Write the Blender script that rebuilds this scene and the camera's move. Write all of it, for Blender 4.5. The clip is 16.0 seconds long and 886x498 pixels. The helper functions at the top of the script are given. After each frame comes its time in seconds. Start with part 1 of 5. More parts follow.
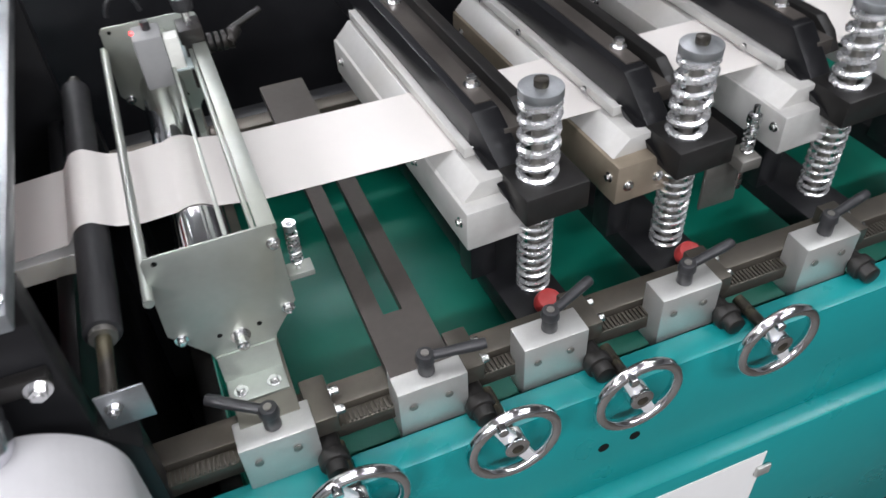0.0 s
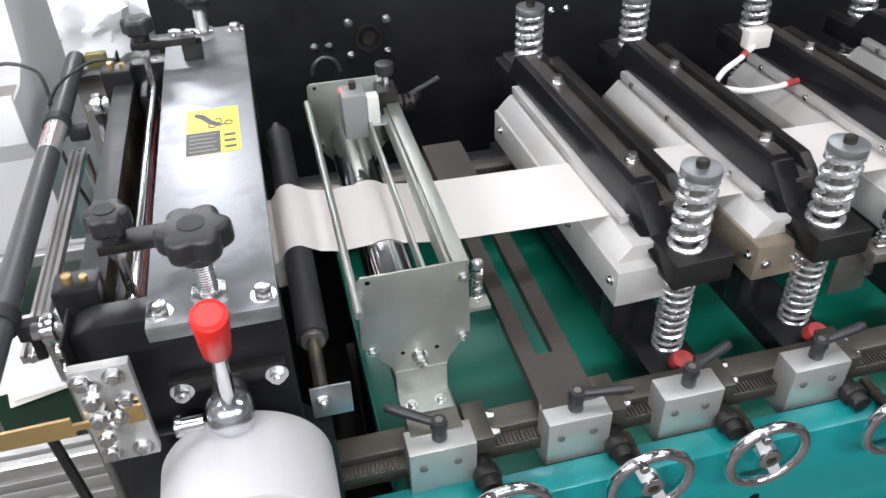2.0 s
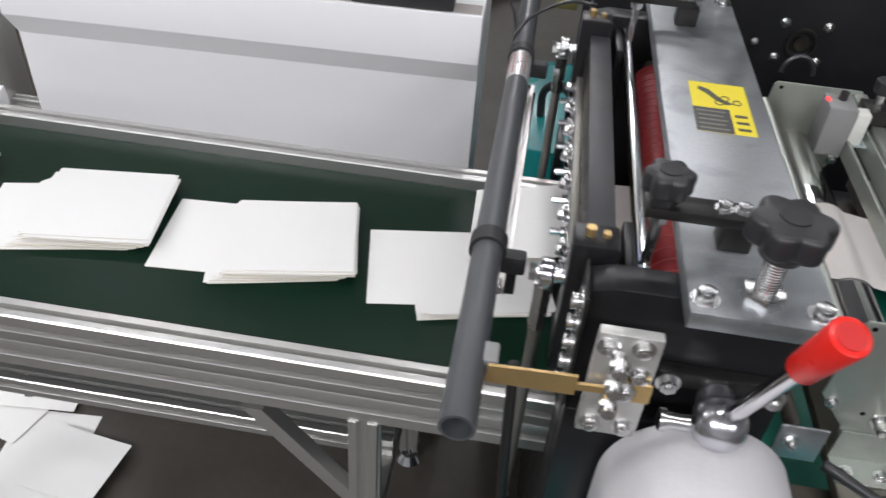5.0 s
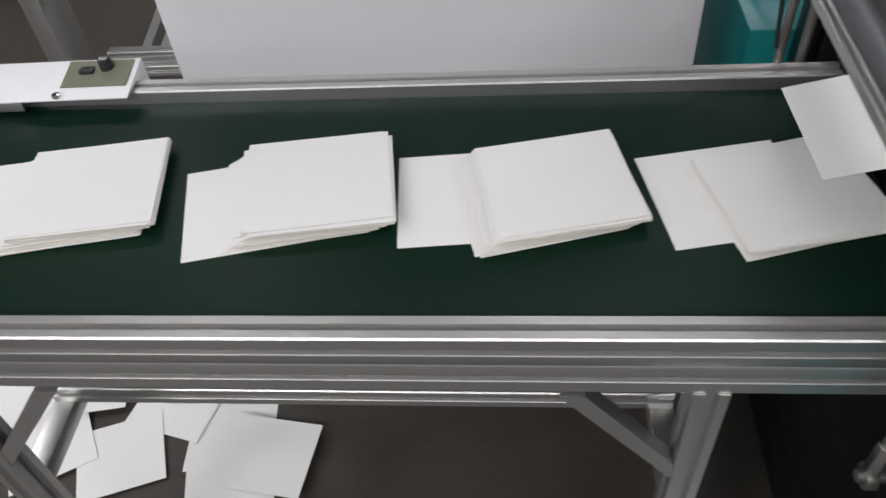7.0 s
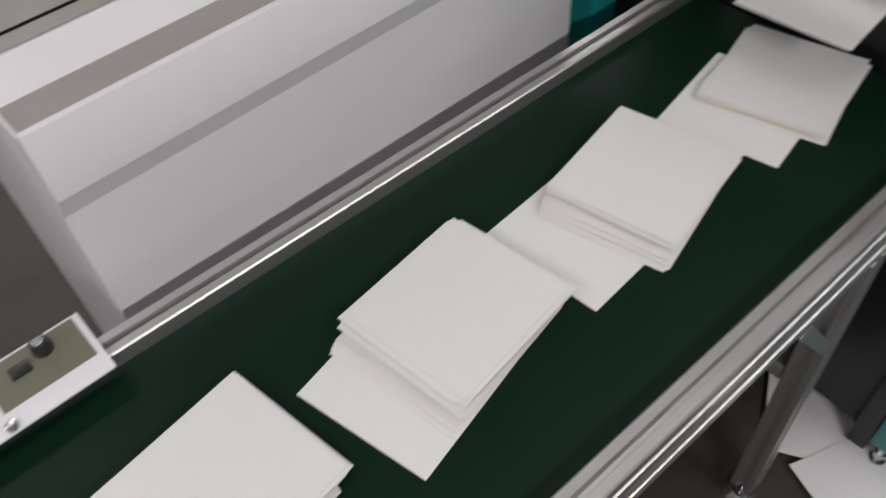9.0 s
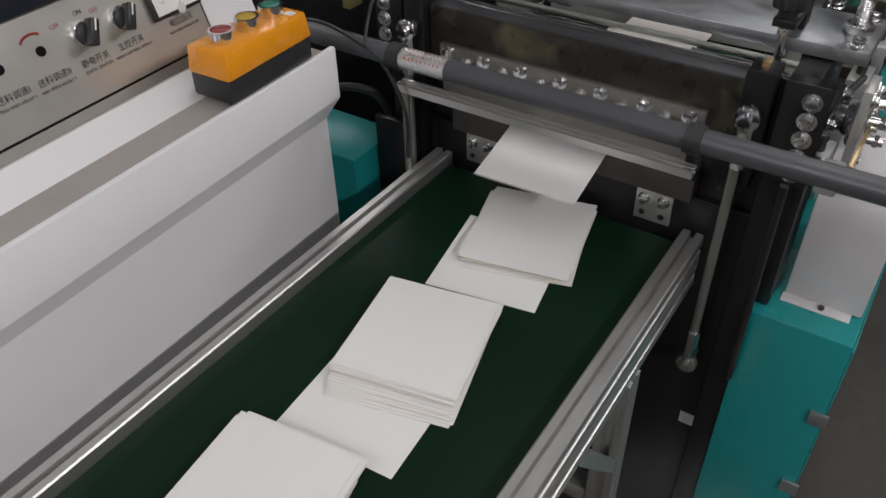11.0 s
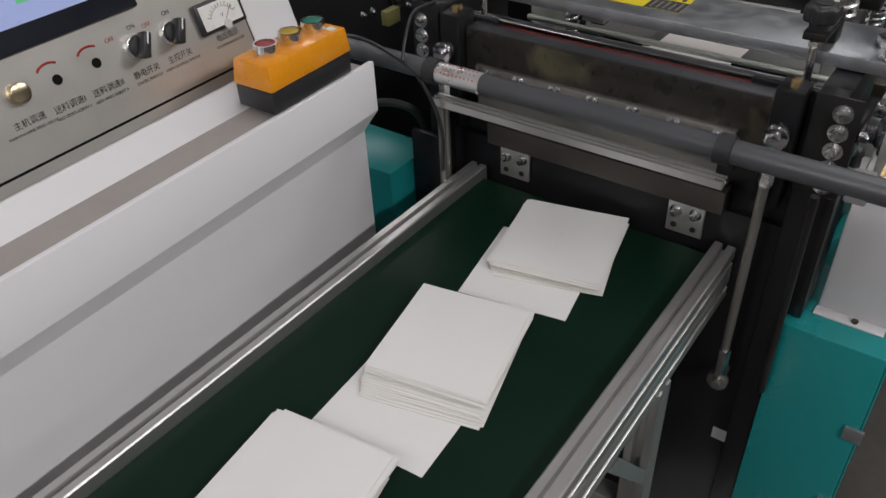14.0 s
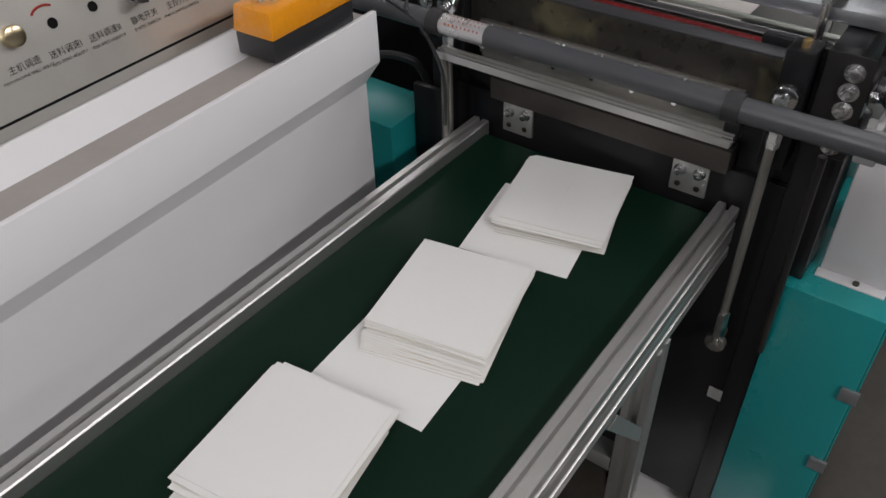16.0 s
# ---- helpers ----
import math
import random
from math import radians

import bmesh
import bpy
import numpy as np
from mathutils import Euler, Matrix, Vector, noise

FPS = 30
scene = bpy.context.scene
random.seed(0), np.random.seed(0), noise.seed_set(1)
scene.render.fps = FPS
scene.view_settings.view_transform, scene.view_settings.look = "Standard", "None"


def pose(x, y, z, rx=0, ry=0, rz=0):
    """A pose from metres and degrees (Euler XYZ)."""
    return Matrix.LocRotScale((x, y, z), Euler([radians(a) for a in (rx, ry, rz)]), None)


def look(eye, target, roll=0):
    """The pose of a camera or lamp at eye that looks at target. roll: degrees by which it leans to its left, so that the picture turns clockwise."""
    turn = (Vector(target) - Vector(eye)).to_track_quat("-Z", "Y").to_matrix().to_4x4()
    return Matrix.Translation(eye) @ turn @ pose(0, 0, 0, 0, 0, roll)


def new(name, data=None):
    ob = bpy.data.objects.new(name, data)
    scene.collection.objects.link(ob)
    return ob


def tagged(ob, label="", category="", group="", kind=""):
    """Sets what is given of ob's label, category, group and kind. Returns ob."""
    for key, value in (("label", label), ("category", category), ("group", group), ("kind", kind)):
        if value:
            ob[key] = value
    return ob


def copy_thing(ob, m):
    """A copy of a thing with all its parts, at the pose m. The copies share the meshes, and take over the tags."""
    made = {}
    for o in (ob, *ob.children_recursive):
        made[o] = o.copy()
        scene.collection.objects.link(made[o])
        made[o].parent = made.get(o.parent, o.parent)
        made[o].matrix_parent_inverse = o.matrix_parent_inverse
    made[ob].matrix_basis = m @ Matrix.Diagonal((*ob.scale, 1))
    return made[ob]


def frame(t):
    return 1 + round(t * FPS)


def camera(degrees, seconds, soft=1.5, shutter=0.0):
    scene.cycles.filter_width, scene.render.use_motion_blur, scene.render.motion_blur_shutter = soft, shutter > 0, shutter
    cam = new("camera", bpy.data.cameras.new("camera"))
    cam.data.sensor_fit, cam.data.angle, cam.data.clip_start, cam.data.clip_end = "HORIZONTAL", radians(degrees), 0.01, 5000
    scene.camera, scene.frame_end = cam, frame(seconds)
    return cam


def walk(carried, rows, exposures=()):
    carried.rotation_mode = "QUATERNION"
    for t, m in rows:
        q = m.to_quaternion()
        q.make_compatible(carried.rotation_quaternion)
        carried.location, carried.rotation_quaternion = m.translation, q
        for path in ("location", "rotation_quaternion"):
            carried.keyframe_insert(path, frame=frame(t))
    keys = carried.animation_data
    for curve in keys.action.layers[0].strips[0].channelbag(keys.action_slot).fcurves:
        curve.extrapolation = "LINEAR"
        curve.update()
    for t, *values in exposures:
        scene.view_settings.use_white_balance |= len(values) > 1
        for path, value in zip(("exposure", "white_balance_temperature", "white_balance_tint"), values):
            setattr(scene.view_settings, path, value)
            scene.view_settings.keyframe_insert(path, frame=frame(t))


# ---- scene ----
cam = camera(58.5, 16.0, soft=1.5, shutter=0.35)
PATH = [
    (0, (0.2430, -0.1140, 1.5670), (0.7330, 1.2680, 0.2070), -3.70),
    (0.5, (0.1950, -0.2360, 1.6150), (0.6540, 1.2380, 0.3430), -1.80),
    (1, (0.1260, -0.2450, 1.6230), (0.5560, 1.2540, 0.3710), -3.10),
    (1.5, (0.0930, -0.2120, 1.6400), (0.5080, 1.3220, 0.4250), -3.00),
    (2, (0.0890, -0.1940, 1.6350), (0.4440, 1.3520, 0.4170), -1.80),
    (2.5, (0.0790, -0.1880, 1.6280), (0.3700, 1.3540, 0.3890), -2.50),
    (3, (0.0530, -0.1840, 1.6220), (0.2760, 1.3660, 0.3780), -2.50),
    (3.5, (0.0220, -0.1780, 1.6200), (0.1570, 1.3780, 0.3690), -2.50),
    (4, (-0.0410, -0.1525, 1.6010), (-0.0140, 1.4030, 0.3435), -1.10),
    (4.5, (-0.1190, -0.1215, 1.5940), (-0.1635, 1.4200, 0.3205), 1.85),
    (5, (-0.2310, -0.1090, 1.5800), (-0.3850, 1.4320, 0.3145), 4.75),
    (7.5, (-0.7580, 0.1560, 1.4910), (-0.9340, 1.4370, -0.0340), -7.50),
    (8, (-0.9440, 0.2910, 1.4900), (-0.9260, 1.5180, -0.0900), -0.40),
    (8.5, (-1.0850, 0.3680, 1.4780), (-0.6510, 1.5990, -0.0380), -3.90),
    (9, (-1.1850, 0.3890, 1.5180), (-0.3960, 1.4400, 0.0110), -5.50),
    (9.5, (-1.1460, 0.3330, 1.5780), (-0.0810, 1.2350, 0.1450), -2.10),
    (10, (-1.1510, 0.3380, 1.5760), (0.0640, 1.1630, 0.2190), -0.00),
    (12.5, (-1.1630, 0.3340, 1.5780), (0.1550, 1.2940, 0.4200), -2.80),
    (13, (-1.1650, 0.3180, 1.5790), (0.1280, 1.2980, 0.4090), -3.50),
    (13.5, (-1.1780, 0.3170, 1.5760), (0.1040, 1.2930, 0.3910), -3.40),
    (14, (-1.1880, 0.3140, 1.5710), (0.0810, 1.2920, 0.3750), -2.70),
    (14.5, (-1.1950, 0.3050, 1.5650), (0.0580, 1.2910, 0.3580), -2.90),
    (15, (-1.1950, 0.3090, 1.5660), (0.0600, 1.2710, 0.3410), -2.90),
    (15.5, (-1.1920, 0.3190, 1.5620), (0.0600, 1.2600, 0.3180), -2.70),
    (16, (-1.1890, 0.3250, 1.5610), (0.0340, 1.2570, 0.2820), -1.60),
]
walk(cam, [(t, look(eye, target, roll)) for t, eye, target, roll in PATH],
     [(0, 0.45, 6250, 8), (1.0, 0.58, 6250, 8), (3.5, 0.28, 6300, 8), (5.2, -0.08, 6400, 8), (7.5, -0.56, 6450, 9), (9.0, -0.72, 6600, 10), (10.0, -0.77, 6600, 9), (16.0, -0.76, 6600, 9)])

PERIOD, CUT = 0.669, 13.155

# ---- world and light ----
world = bpy.data.worlds.new("hall_air")
world.use_nodes = True
scene.world = world
wbg = world.node_tree.nodes["Background"]
wbg.inputs[0].default_value = (0.80, 0.88, 1.0, 1)
wbg.inputs[1].default_value = 0.20


def area_lamp(name, eye, target, sx, sy, power, col):
    data = bpy.data.lights.new(name, "AREA")
    data.shape, data.size, data.size_y, data.energy, data.color = "RECTANGLE", sx, sy, power, col
    ob = new(name, data)
    ob.matrix_world = look(eye, target)
    return ob


# (-0.9, 5.6) and (-5.0, 0.9) are added fills for the sacks and -x faces.
LAMPS = [(-2.6, 3.5), (0.0, 3.5), (2.6, 3.5), (-2.6, 0.5), (0.0, 0.5), (2.6, 0.5), (-2.6, -2.5), (0.0, -2.5), (2.6, -2.5), (-0.9, 5.6), (-5.0, 0.9)]
POWER = {3.5: 26.0, 0.5: 20.0, -2.5: 92.0, 5.6: 85.0, 0.9: 135.0}
for lx, ly in LAMPS:
    area_lamp("hall_fill_lamp", (lx, ly, 3.50), (lx, ly, 0), 1.7, 0.25, POWER[ly] * {(-2.6, -2.5): 2.1, (-2.6, 0.5): 0.9}.get((lx, ly), 1.0), (1.0, 0.975, 1.0))

# ---- materials ----
MATS = {}


def mat(name, col, rough=0.5, metal=0.0, var=0.15, scale=30.0, bump=0.0, stain=0.0, stain_col=None, emit=0.0, rvar=0.12, fine=6.0, coat=0.0, spec=0.5):
    if name in MATS:
        return MATS[name]
    m = bpy.data.materials.new(name)
    m.use_nodes = True
    nt = m.node_tree
    b = nt.nodes["Principled BSDF"]
    tc = nt.nodes.new("ShaderNodeTexCoord")
    n1 = nt.nodes.new("ShaderNodeTexNoise")
    n1.inputs["Scale"].default_value, n1.inputs["Detail"].default_value = scale, 5
    n2 = nt.nodes.new("ShaderNodeTexNoise")
    n2.inputs["Scale"].default_value, n2.inputs["Detail"].default_value = scale * fine, 3
    nt.links.new(tc.outputs["Object"], n1.inputs["Vector"])
    nt.links.new(tc.outputs["Object"], n2.inputs["Vector"])
    mix = nt.nodes.new("ShaderNodeMix")
    mix.data_type = "RGBA"
    lo = [max(0.0, c * (1 - var)) for c in col]
    hi = [min(1.0, c * (1 + var)) for c in col]
    mix.inputs[6].default_value, mix.inputs[7].default_value = (*lo, 1), (*hi, 1)
    add = nt.nodes.new("ShaderNodeMath")
    add.operation = "ADD"
    half = nt.nodes.new("ShaderNodeMath")
    half.operation = "MULTIPLY"
    half.inputs[1].default_value = 0.5
    nt.links.new(n1.outputs["Fac"], add.inputs[0])
    nt.links.new(n2.outputs["Fac"], add.inputs[1])
    nt.links.new(add.outputs[0], half.inputs[0])
    nt.links.new(half.outputs[0], mix.inputs[0])
    last = mix.outputs[2]
    if stain:
        n3 = nt.nodes.new("ShaderNodeTexNoise")
        n3.inputs["Scale"].default_value, n3.inputs["Detail"].default_value, n3.inputs["Distortion"].default_value = scale * 0.35, 6, 0.6
        nt.links.new(tc.outputs["Object"], n3.inputs["Vector"])
        ramp = nt.nodes.new("ShaderNodeValToRGB")
        ramp.color_ramp.elements[0].position, ramp.color_ramp.elements[1].position = 0.50, 0.68
        ramp.color_ramp.elements[1].color = (stain, stain, stain, 1)
        nt.links.new(n3.outputs["Fac"], ramp.inputs[0])
        mx2 = nt.nodes.new("ShaderNodeMix")
        mx2.data_type = "RGBA"
        mx2.inputs[7].default_value = (*(stain_col or [c * 0.35 for c in col]), 1)
        nt.links.new(ramp.outputs[0], mx2.inputs[0])
        nt.links.new(last, mx2.inputs[6])
        last = mx2.outputs[2]
    nt.links.new(last, b.inputs["Base Color"])
    mr = nt.nodes.new("ShaderNodeMapRange")
    mr.inputs["To Min"].default_value, mr.inputs["To Max"].default_value = max(0.02, rough - rvar), min(1.0, rough + rvar)
    nt.links.new(n1.outputs["Fac"], mr.inputs["Value"])
    nt.links.new(mr.outputs[0], b.inputs["Roughness"])
    b.inputs["Metallic"].default_value = metal
    b.inputs["Coat Weight"].default_value = coat
    b.inputs["Specular IOR Level"].default_value = spec
    if bump:
        bp = nt.nodes.new("ShaderNodeBump")
        bp.inputs["Strength"].default_value, bp.inputs["Distance"].default_value = bump, 0.001
        nt.links.new(n2.outputs["Fac"], bp.inputs["Height"])
        nt.links.new(bp.outputs[0], b.inputs["Normal"])
    if emit:
        b.inputs["Emission Color"].default_value = (*col, 1)
        b.inputs["Emission Strength"].default_value = emit
    MATS[name] = m
    return m


ZINC = mat("zinc_plate", (0.38, 0.395, 0.41), 0.40, 0.85, 0.20, 34, 0.05, 0.85, (0.22, 0.235, 0.25), rvar=0.25)
ZINC_G = mat("zinc_plate_dull", (0.43, 0.455, 0.42), 0.44, 0.8, 0.14, 16, 0.05, 0.45, (0.36, 0.36, 0.27))
CHROME = mat("chrome", (0.80, 0.80, 0.82), 0.10, 1.0, 0.04, 40, 0, rvar=0.05)
BOLT = mat("bright_bolt", (0.68, 0.68, 0.68), 0.24, 1.0, 0.1, 60)
ALU = mat("aluminium_profile", (0.60, 0.595, 0.58), 0.36, 0.90, 0.03, 9, 0.0, rvar=0.04)
ALU_CAST = mat("aluminium_block", (0.55, 0.55, 0.53), 0.42, 0.75, 0.1, 40, 0.05)
JAW = mat("sealing_jaw_metal", (0.52, 0.51, 0.49), 0.46, 0.35, 0.14, 14, 0.06, 0.35, (0.45, 0.42, 0.37))
BLACK = mat("black_painted_steel", (0.0095, 0.0095, 0.0108), 0.33, 0.0, 0.3, 20, 0.05, spec=0.36)
BLACK_M = mat("black_oxide_steel", (0.019, 0.018, 0.0175), 0.38, 0.35, 0.35, 16, 0.08, 0.4, (0.05, 0.043, 0.035))
SPRING = mat("bright_spring_wire", (0.84, 0.84, 0.85), 0.26, 0.85, 0.06, 60)
SPOKE = mat("pale_spoke", (0.74, 0.74, 0.75), 0.34, 0.35, 0.05, 30)
STEEL_D = mat("dark_oily_steel", (0.042, 0.038, 0.032), 0.32, 0.55, 0.5, 36, 0.10, 0.95, (0.135, 0.122, 0.072), rvar=0.22, fine=4.0)
STEEL_M = mat("worn_mid_steel", (0.27, 0.26, 0.24), 0.42, 0.8, 0.2, 16, 0.06, 0.4, (0.16, 0.14, 0.12))
STEEL_S = mat("dirty_slab_steel", (0.085, 0.075, 0.068), 0.48, 0.45, 0.25, 12, 0.08, 0.4, (0.06, 0.05, 0.045))
RACK = mat("rack_steel", (0.13, 0.118, 0.10), 0.42, 0.8, 0.2, 20, 0.05, 0.4, (0.2, 0.17, 0.13))
BRASS = mat("yellow_zinc", (0.62, 0.44, 0.20), 0.34, 0.85, 0.15, 20, 0.03, 0.3, (0.42, 0.33, 0.22))
PLASTIC = mat("black_plastic", (0.022, 0.022, 0.024), 0.38, 0, 0.2, 60, 0.05)
RUBBER = mat("black_rubber", (0.02, 0.02, 0.022), 0.55, 0, 0.2, 40)
RED_G = mat("red_grip", (0.70, 0.018, 0.012), 0.30, 0, 0.06, 40)
RED_D = mat("red_knob_dusty", (0.36, 0.035, 0.035), 0.45, 0, 0.25, 60, 0, 0.3, (0.36, 0.2, 0.19))
RED_R = mat("red_rubber_roller", (0.30, 0.022, 0.025), 0.5, 0, 0.2, 40)
GREEN = mat("dark_green_belt", (0.0027, 0.0160, 0.0086), 0.40, 0, 0.18, 5, 0.05, 0.35, (0.0050, 0.0235, 0.0135), rvar=0.12, spec=0.18)
GREEN_T = mat("green_tray", (0.006, 0.17, 0.115), 0.42, 0, 0.12, 8, 0.02)
TEAL = mat("teal_paint", (0.009, 0.203, 0.207), 0.30, 0, 0.08, 8, 0.03, 0.12, (0.012, 0.16, 0.14))
WHITE = mat("white_powder_coat", (0.76, 0.755, 0.77), 0.42, 0, 0.03, 6, 0.05, 0.10, (0.72, 0.70, 0.70))
WHITE_G = mat("white_gloss_paint", (0.52, 0.51, 0.52), 0.46, 0, 0.05, 26, 0.25, 0.35, (0.46, 0.45, 0.455))
PAPER = mat("white_paper", (0.74, 0.735, 0.72), 0.75, 0, 0.025, 12, 0.03, 0.08, (0.74, 0.73, 0.70))
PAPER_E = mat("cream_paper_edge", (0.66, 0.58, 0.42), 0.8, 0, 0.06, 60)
WEB = mat("paper_web", (0.68, 0.645, 0.615), 0.7, 0, 0.03, 12, 0.03)
GREY_P = mat("grey_pvc_pipe", (0.062, 0.065, 0.071), 0.36, 0, 0.12, 20, 0.02)
GREY_C = mat("grey_plastic", (0.22, 0.22, 0.22), 0.45, 0, 0.08, 30)
YEL = mat("yellow_orange_plastic", (0.80, 0.30, 0.008), 0.28, 0, 0.05, 30, 0, coat=0.2)
STK_Y = mat("sticker_yellow", (0.72, 0.60, 0.03), 0.4, 0, 0.06, 40)
STK_B = mat("sticker_black", (0.05, 0.05, 0.055), 0.45, 0, 0.2, 60)
INOX = mat("brushed_panel", (0.56, 0.54, 0.50), 0.36, 0.85, 0.06, 30, 0.06, rvar=0.06)
INK = mat("black_ink", (0.008, 0.008, 0.008), 0.9, spec=0.1)
INK_R = mat("red_ink", (0.30, 0.02, 0.015), 0.6)
SCREEN = mat("screen_glass", (0.015, 0.018, 0.025), 0.08, 0, 0.05, 20)
LCD = mat("lcd_page", (0.30, 0.36, 0.62), 0.3, 0, 0.05, 20, emit=0.55)
LCD_B = mat("lcd_button_blue", (0.20, 0.26, 0.66), 0.3, emit=0.6)
LCD_G = mat("lcd_button_green", (0.10, 0.46, 0.20), 0.3, emit=0.6)
LCD_R = mat("lcd_button_red", (0.62, 0.07, 0.09), 0.3, emit=0.6)
LED = mat("red_led", (1.0, 0.02, 0.02), 0.3, emit=6.0)
BTN_R = mat("button_red", (0.28, 0.03, 0.025), 0.35)
BTN_Y = mat("button_yellow", (0.46, 0.30, 0.02), 0.35)
BTN_G = mat("button_green", (0.01, 0.16, 0.11), 0.35)
CABLE_W = mat("white_sleeve", (0.72, 0.70, 0.68), 0.7, 0, 0.1, 60, 0.1)
CONCRETE = mat("stained_concrete", (0.043, 0.037, 0.030), 0.55, 0, 0.60, 6.0, 0.25, 0.9, (0.026, 0.022, 0.017))
# Albedo of the unseen walls and ceiling is raised for fill and reflections.
WALLP = mat("hall_wall_paint", (0.55, 0.56, 0.57), 0.7, 0, 0.06, 1.5, 0.05, 0.1)
CEIL = mat("hall_ceiling_paint", (0.62, 0.63, 0.65), 0.8, 0, 0.06, 1.5)
BLUE_S = mat("grey_blue_sheet", (0.30, 0.31, 0.38), 0.4, 0.2, 0.08, 5)
PRISM = mat("label_foil", (0.70, 0.70, 0.70), 0.3, 0.8, 0.05, 40)
LAMP_M = mat("lamp_tube", (1.0, 0.98, 0.95), 0.5, emit=5.0)

# ---- mesh tools ----
ORG = {}


def box(bm, x0, x1, y0, y1, z0, z1, bev=0.0):
    r = bmesh.ops.create_cube(bm, size=1.0)
    vs = r["verts"]
    for v in vs:
        v.co = Vector(((x0 + x1) / 2 + v.co.x * (x1 - x0), (y0 + y1) / 2 + v.co.y * (y1 - y0), (z0 + z1) / 2 + v.co.z * (z1 - z0)))
    if bev:
        es = list({e for v in vs for e in v.link_edges})
        bmesh.ops.bevel(bm, geom=es, offset=bev, segments=2, profile=0.5, affect="EDGES")
    return bm


def turn_to(d):
    return Vector(d).to_track_quat("Z", "Y").to_matrix().to_4x4()


def cyl(bm, p0, p1, r, seg=20, r2=None, bev=0.0):
    p0, p1 = Vector(p0), Vector(p1)
    d = p1 - p0
    m = Matrix.Translation((p0 + p1) / 2) @ turn_to(d)
    r_ = bmesh.ops.create_cone(bm, cap_ends=True, segments=seg, radius1=r, radius2=r if r2 is None else r2, depth=d.length, matrix=m)
    if bev:
        es = [e for e in {e for v in r_["verts"] for e in v.link_edges} if any(len(f.verts) > 4 for f in e.link_faces)]
        bmesh.ops.bevel(bm, geom=es, offset=bev, segments=2, profile=0.5, affect="EDGES")
    return bm


def tube(bm, p0, p1, r, wall, seg=28):
    p0, p1 = Vector(p0), Vector(p1)
    q = turn_to(p1 - p0)
    rings = []
    for p, rad in ((p0, r), (p1, r), (p1, r - wall), (p0, r - wall)):
        rings.append([bm.verts.new(p + q @ Vector((rad * math.cos(2 * math.pi * i / seg), rad * math.sin(2 * math.pi * i / seg), 0))) for i in range(seg)])
    for a in range(4):
        A, B = rings[a], rings[(a + 1) % 4]
        for i in range(seg):
            bm.faces.new((A[i], A[(i + 1) % seg], B[(i + 1) % seg], B[i]))
    return bm


def prism(bm, pts, axis, a, b, bev=0.0):
    """A closed outline in the plane across the axis, drawn out from a to b."""
    def put(u, v, w):
        return {"x": (w, u, v), "y": (u, w, v), "z": (u, v, w)}[axis]
    A = [bm.verts.new(put(u, v, a)) for u, v in pts]
    B = [bm.verts.new(put(u, v, b)) for u, v in pts]
    n = len(pts)
    fs = [bm.faces.new(A), bm.faces.new(B[::-1])]
    for i in range(n):
        fs.append(bm.faces.new((A[i], B[i], B[(i + 1) % n], A[(i + 1) % n])))
    bmesh.ops.recalc_face_normals(bm, faces=fs)
    if bev:
        bmesh.ops.bevel(bm, geom=list({e for f in fs for e in f.edges}), offset=bev, segments=2, profile=0.5, affect="EDGES")
    return bm


def sweep(bm, pts, r, seg=8, closed=False):
    """A round bar along a line of points."""
    pts = [Vector(p) for p in pts]
    n = len(pts)
    rings, side = [], None
    for i, p in enumerate(pts):
        a = pts[(i - 1) % n] if closed or i else p
        b = pts[(i + 1) % n] if closed or i < n - 1 else p
        d = (b - a).normalized()
        side = (side - d * side.dot(d)).normalized() if side is not None else d.orthogonal().normalized()
        up = d.cross(side)
        rings.append([bm.verts.new(p + r * (math.cos(2 * math.pi * k / seg) * side + math.sin(2 * math.pi * k / seg) * up)) for k in range(seg)])
    for i in range(n if closed else n - 1):
        A, B = rings[i], rings[(i + 1) % n]
        for k in range(seg):
            bm.faces.new((A[k], A[(k + 1) % seg], B[(k + 1) % seg], B[k]))
    if not closed:
        bm.faces.new(rings[0][::-1])
        bm.faces.new(rings[-1])
    return bm


def coil(bm, x, y, z0, z1, R, r, turns, seg=7, per=18):
    n = int(turns * per)
    pts = []
    for i in range(n + 1):
        a = 2 * math.pi * turns * i / n
        f = i / n
        k = min(1.0, max(0.0, (f * turns - 0.7) / (turns - 1.4)))
        pts.append((x + R * math.cos(a), y + R * math.sin(a), z0 + r + (z1 - z0 - 2 * r) * k))
    return sweep(bm, pts, r, seg)


def capscrew(bm, p, d, r=0.0065, h=0.008, washer=True):
    """A socket cap screw with its washer, standing on p towards d."""
    p, d = Vector(p), Vector(d).normalized()
    if washer:
        cyl(bm, p, p + d * 0.0018, r * 1.55, 16)
    cyl(bm, p + d * 0.0018, p + d * (h + 0.0018), r, 14, bev=0.0008)
    cyl(bm, p + d * (h + 0.0016), p + d * (h + 0.0022), r * 0.52, 6)
    return bm


def hexbolt(bm, p, d, r=0.007, h=0.006, stud=0.006):
    p, d = Vector(p), Vector(d).normalized()
    cyl(bm, p, p + d * 0.0015, r * 1.5, 16)
    cyl(bm, p + d * 0.0015, p + d * (h + 0.0015), r, 6)
    if stud:
        cyl(bm, p + d * h, p + d * (h + stud), r * 0.5, 10)
    return bm


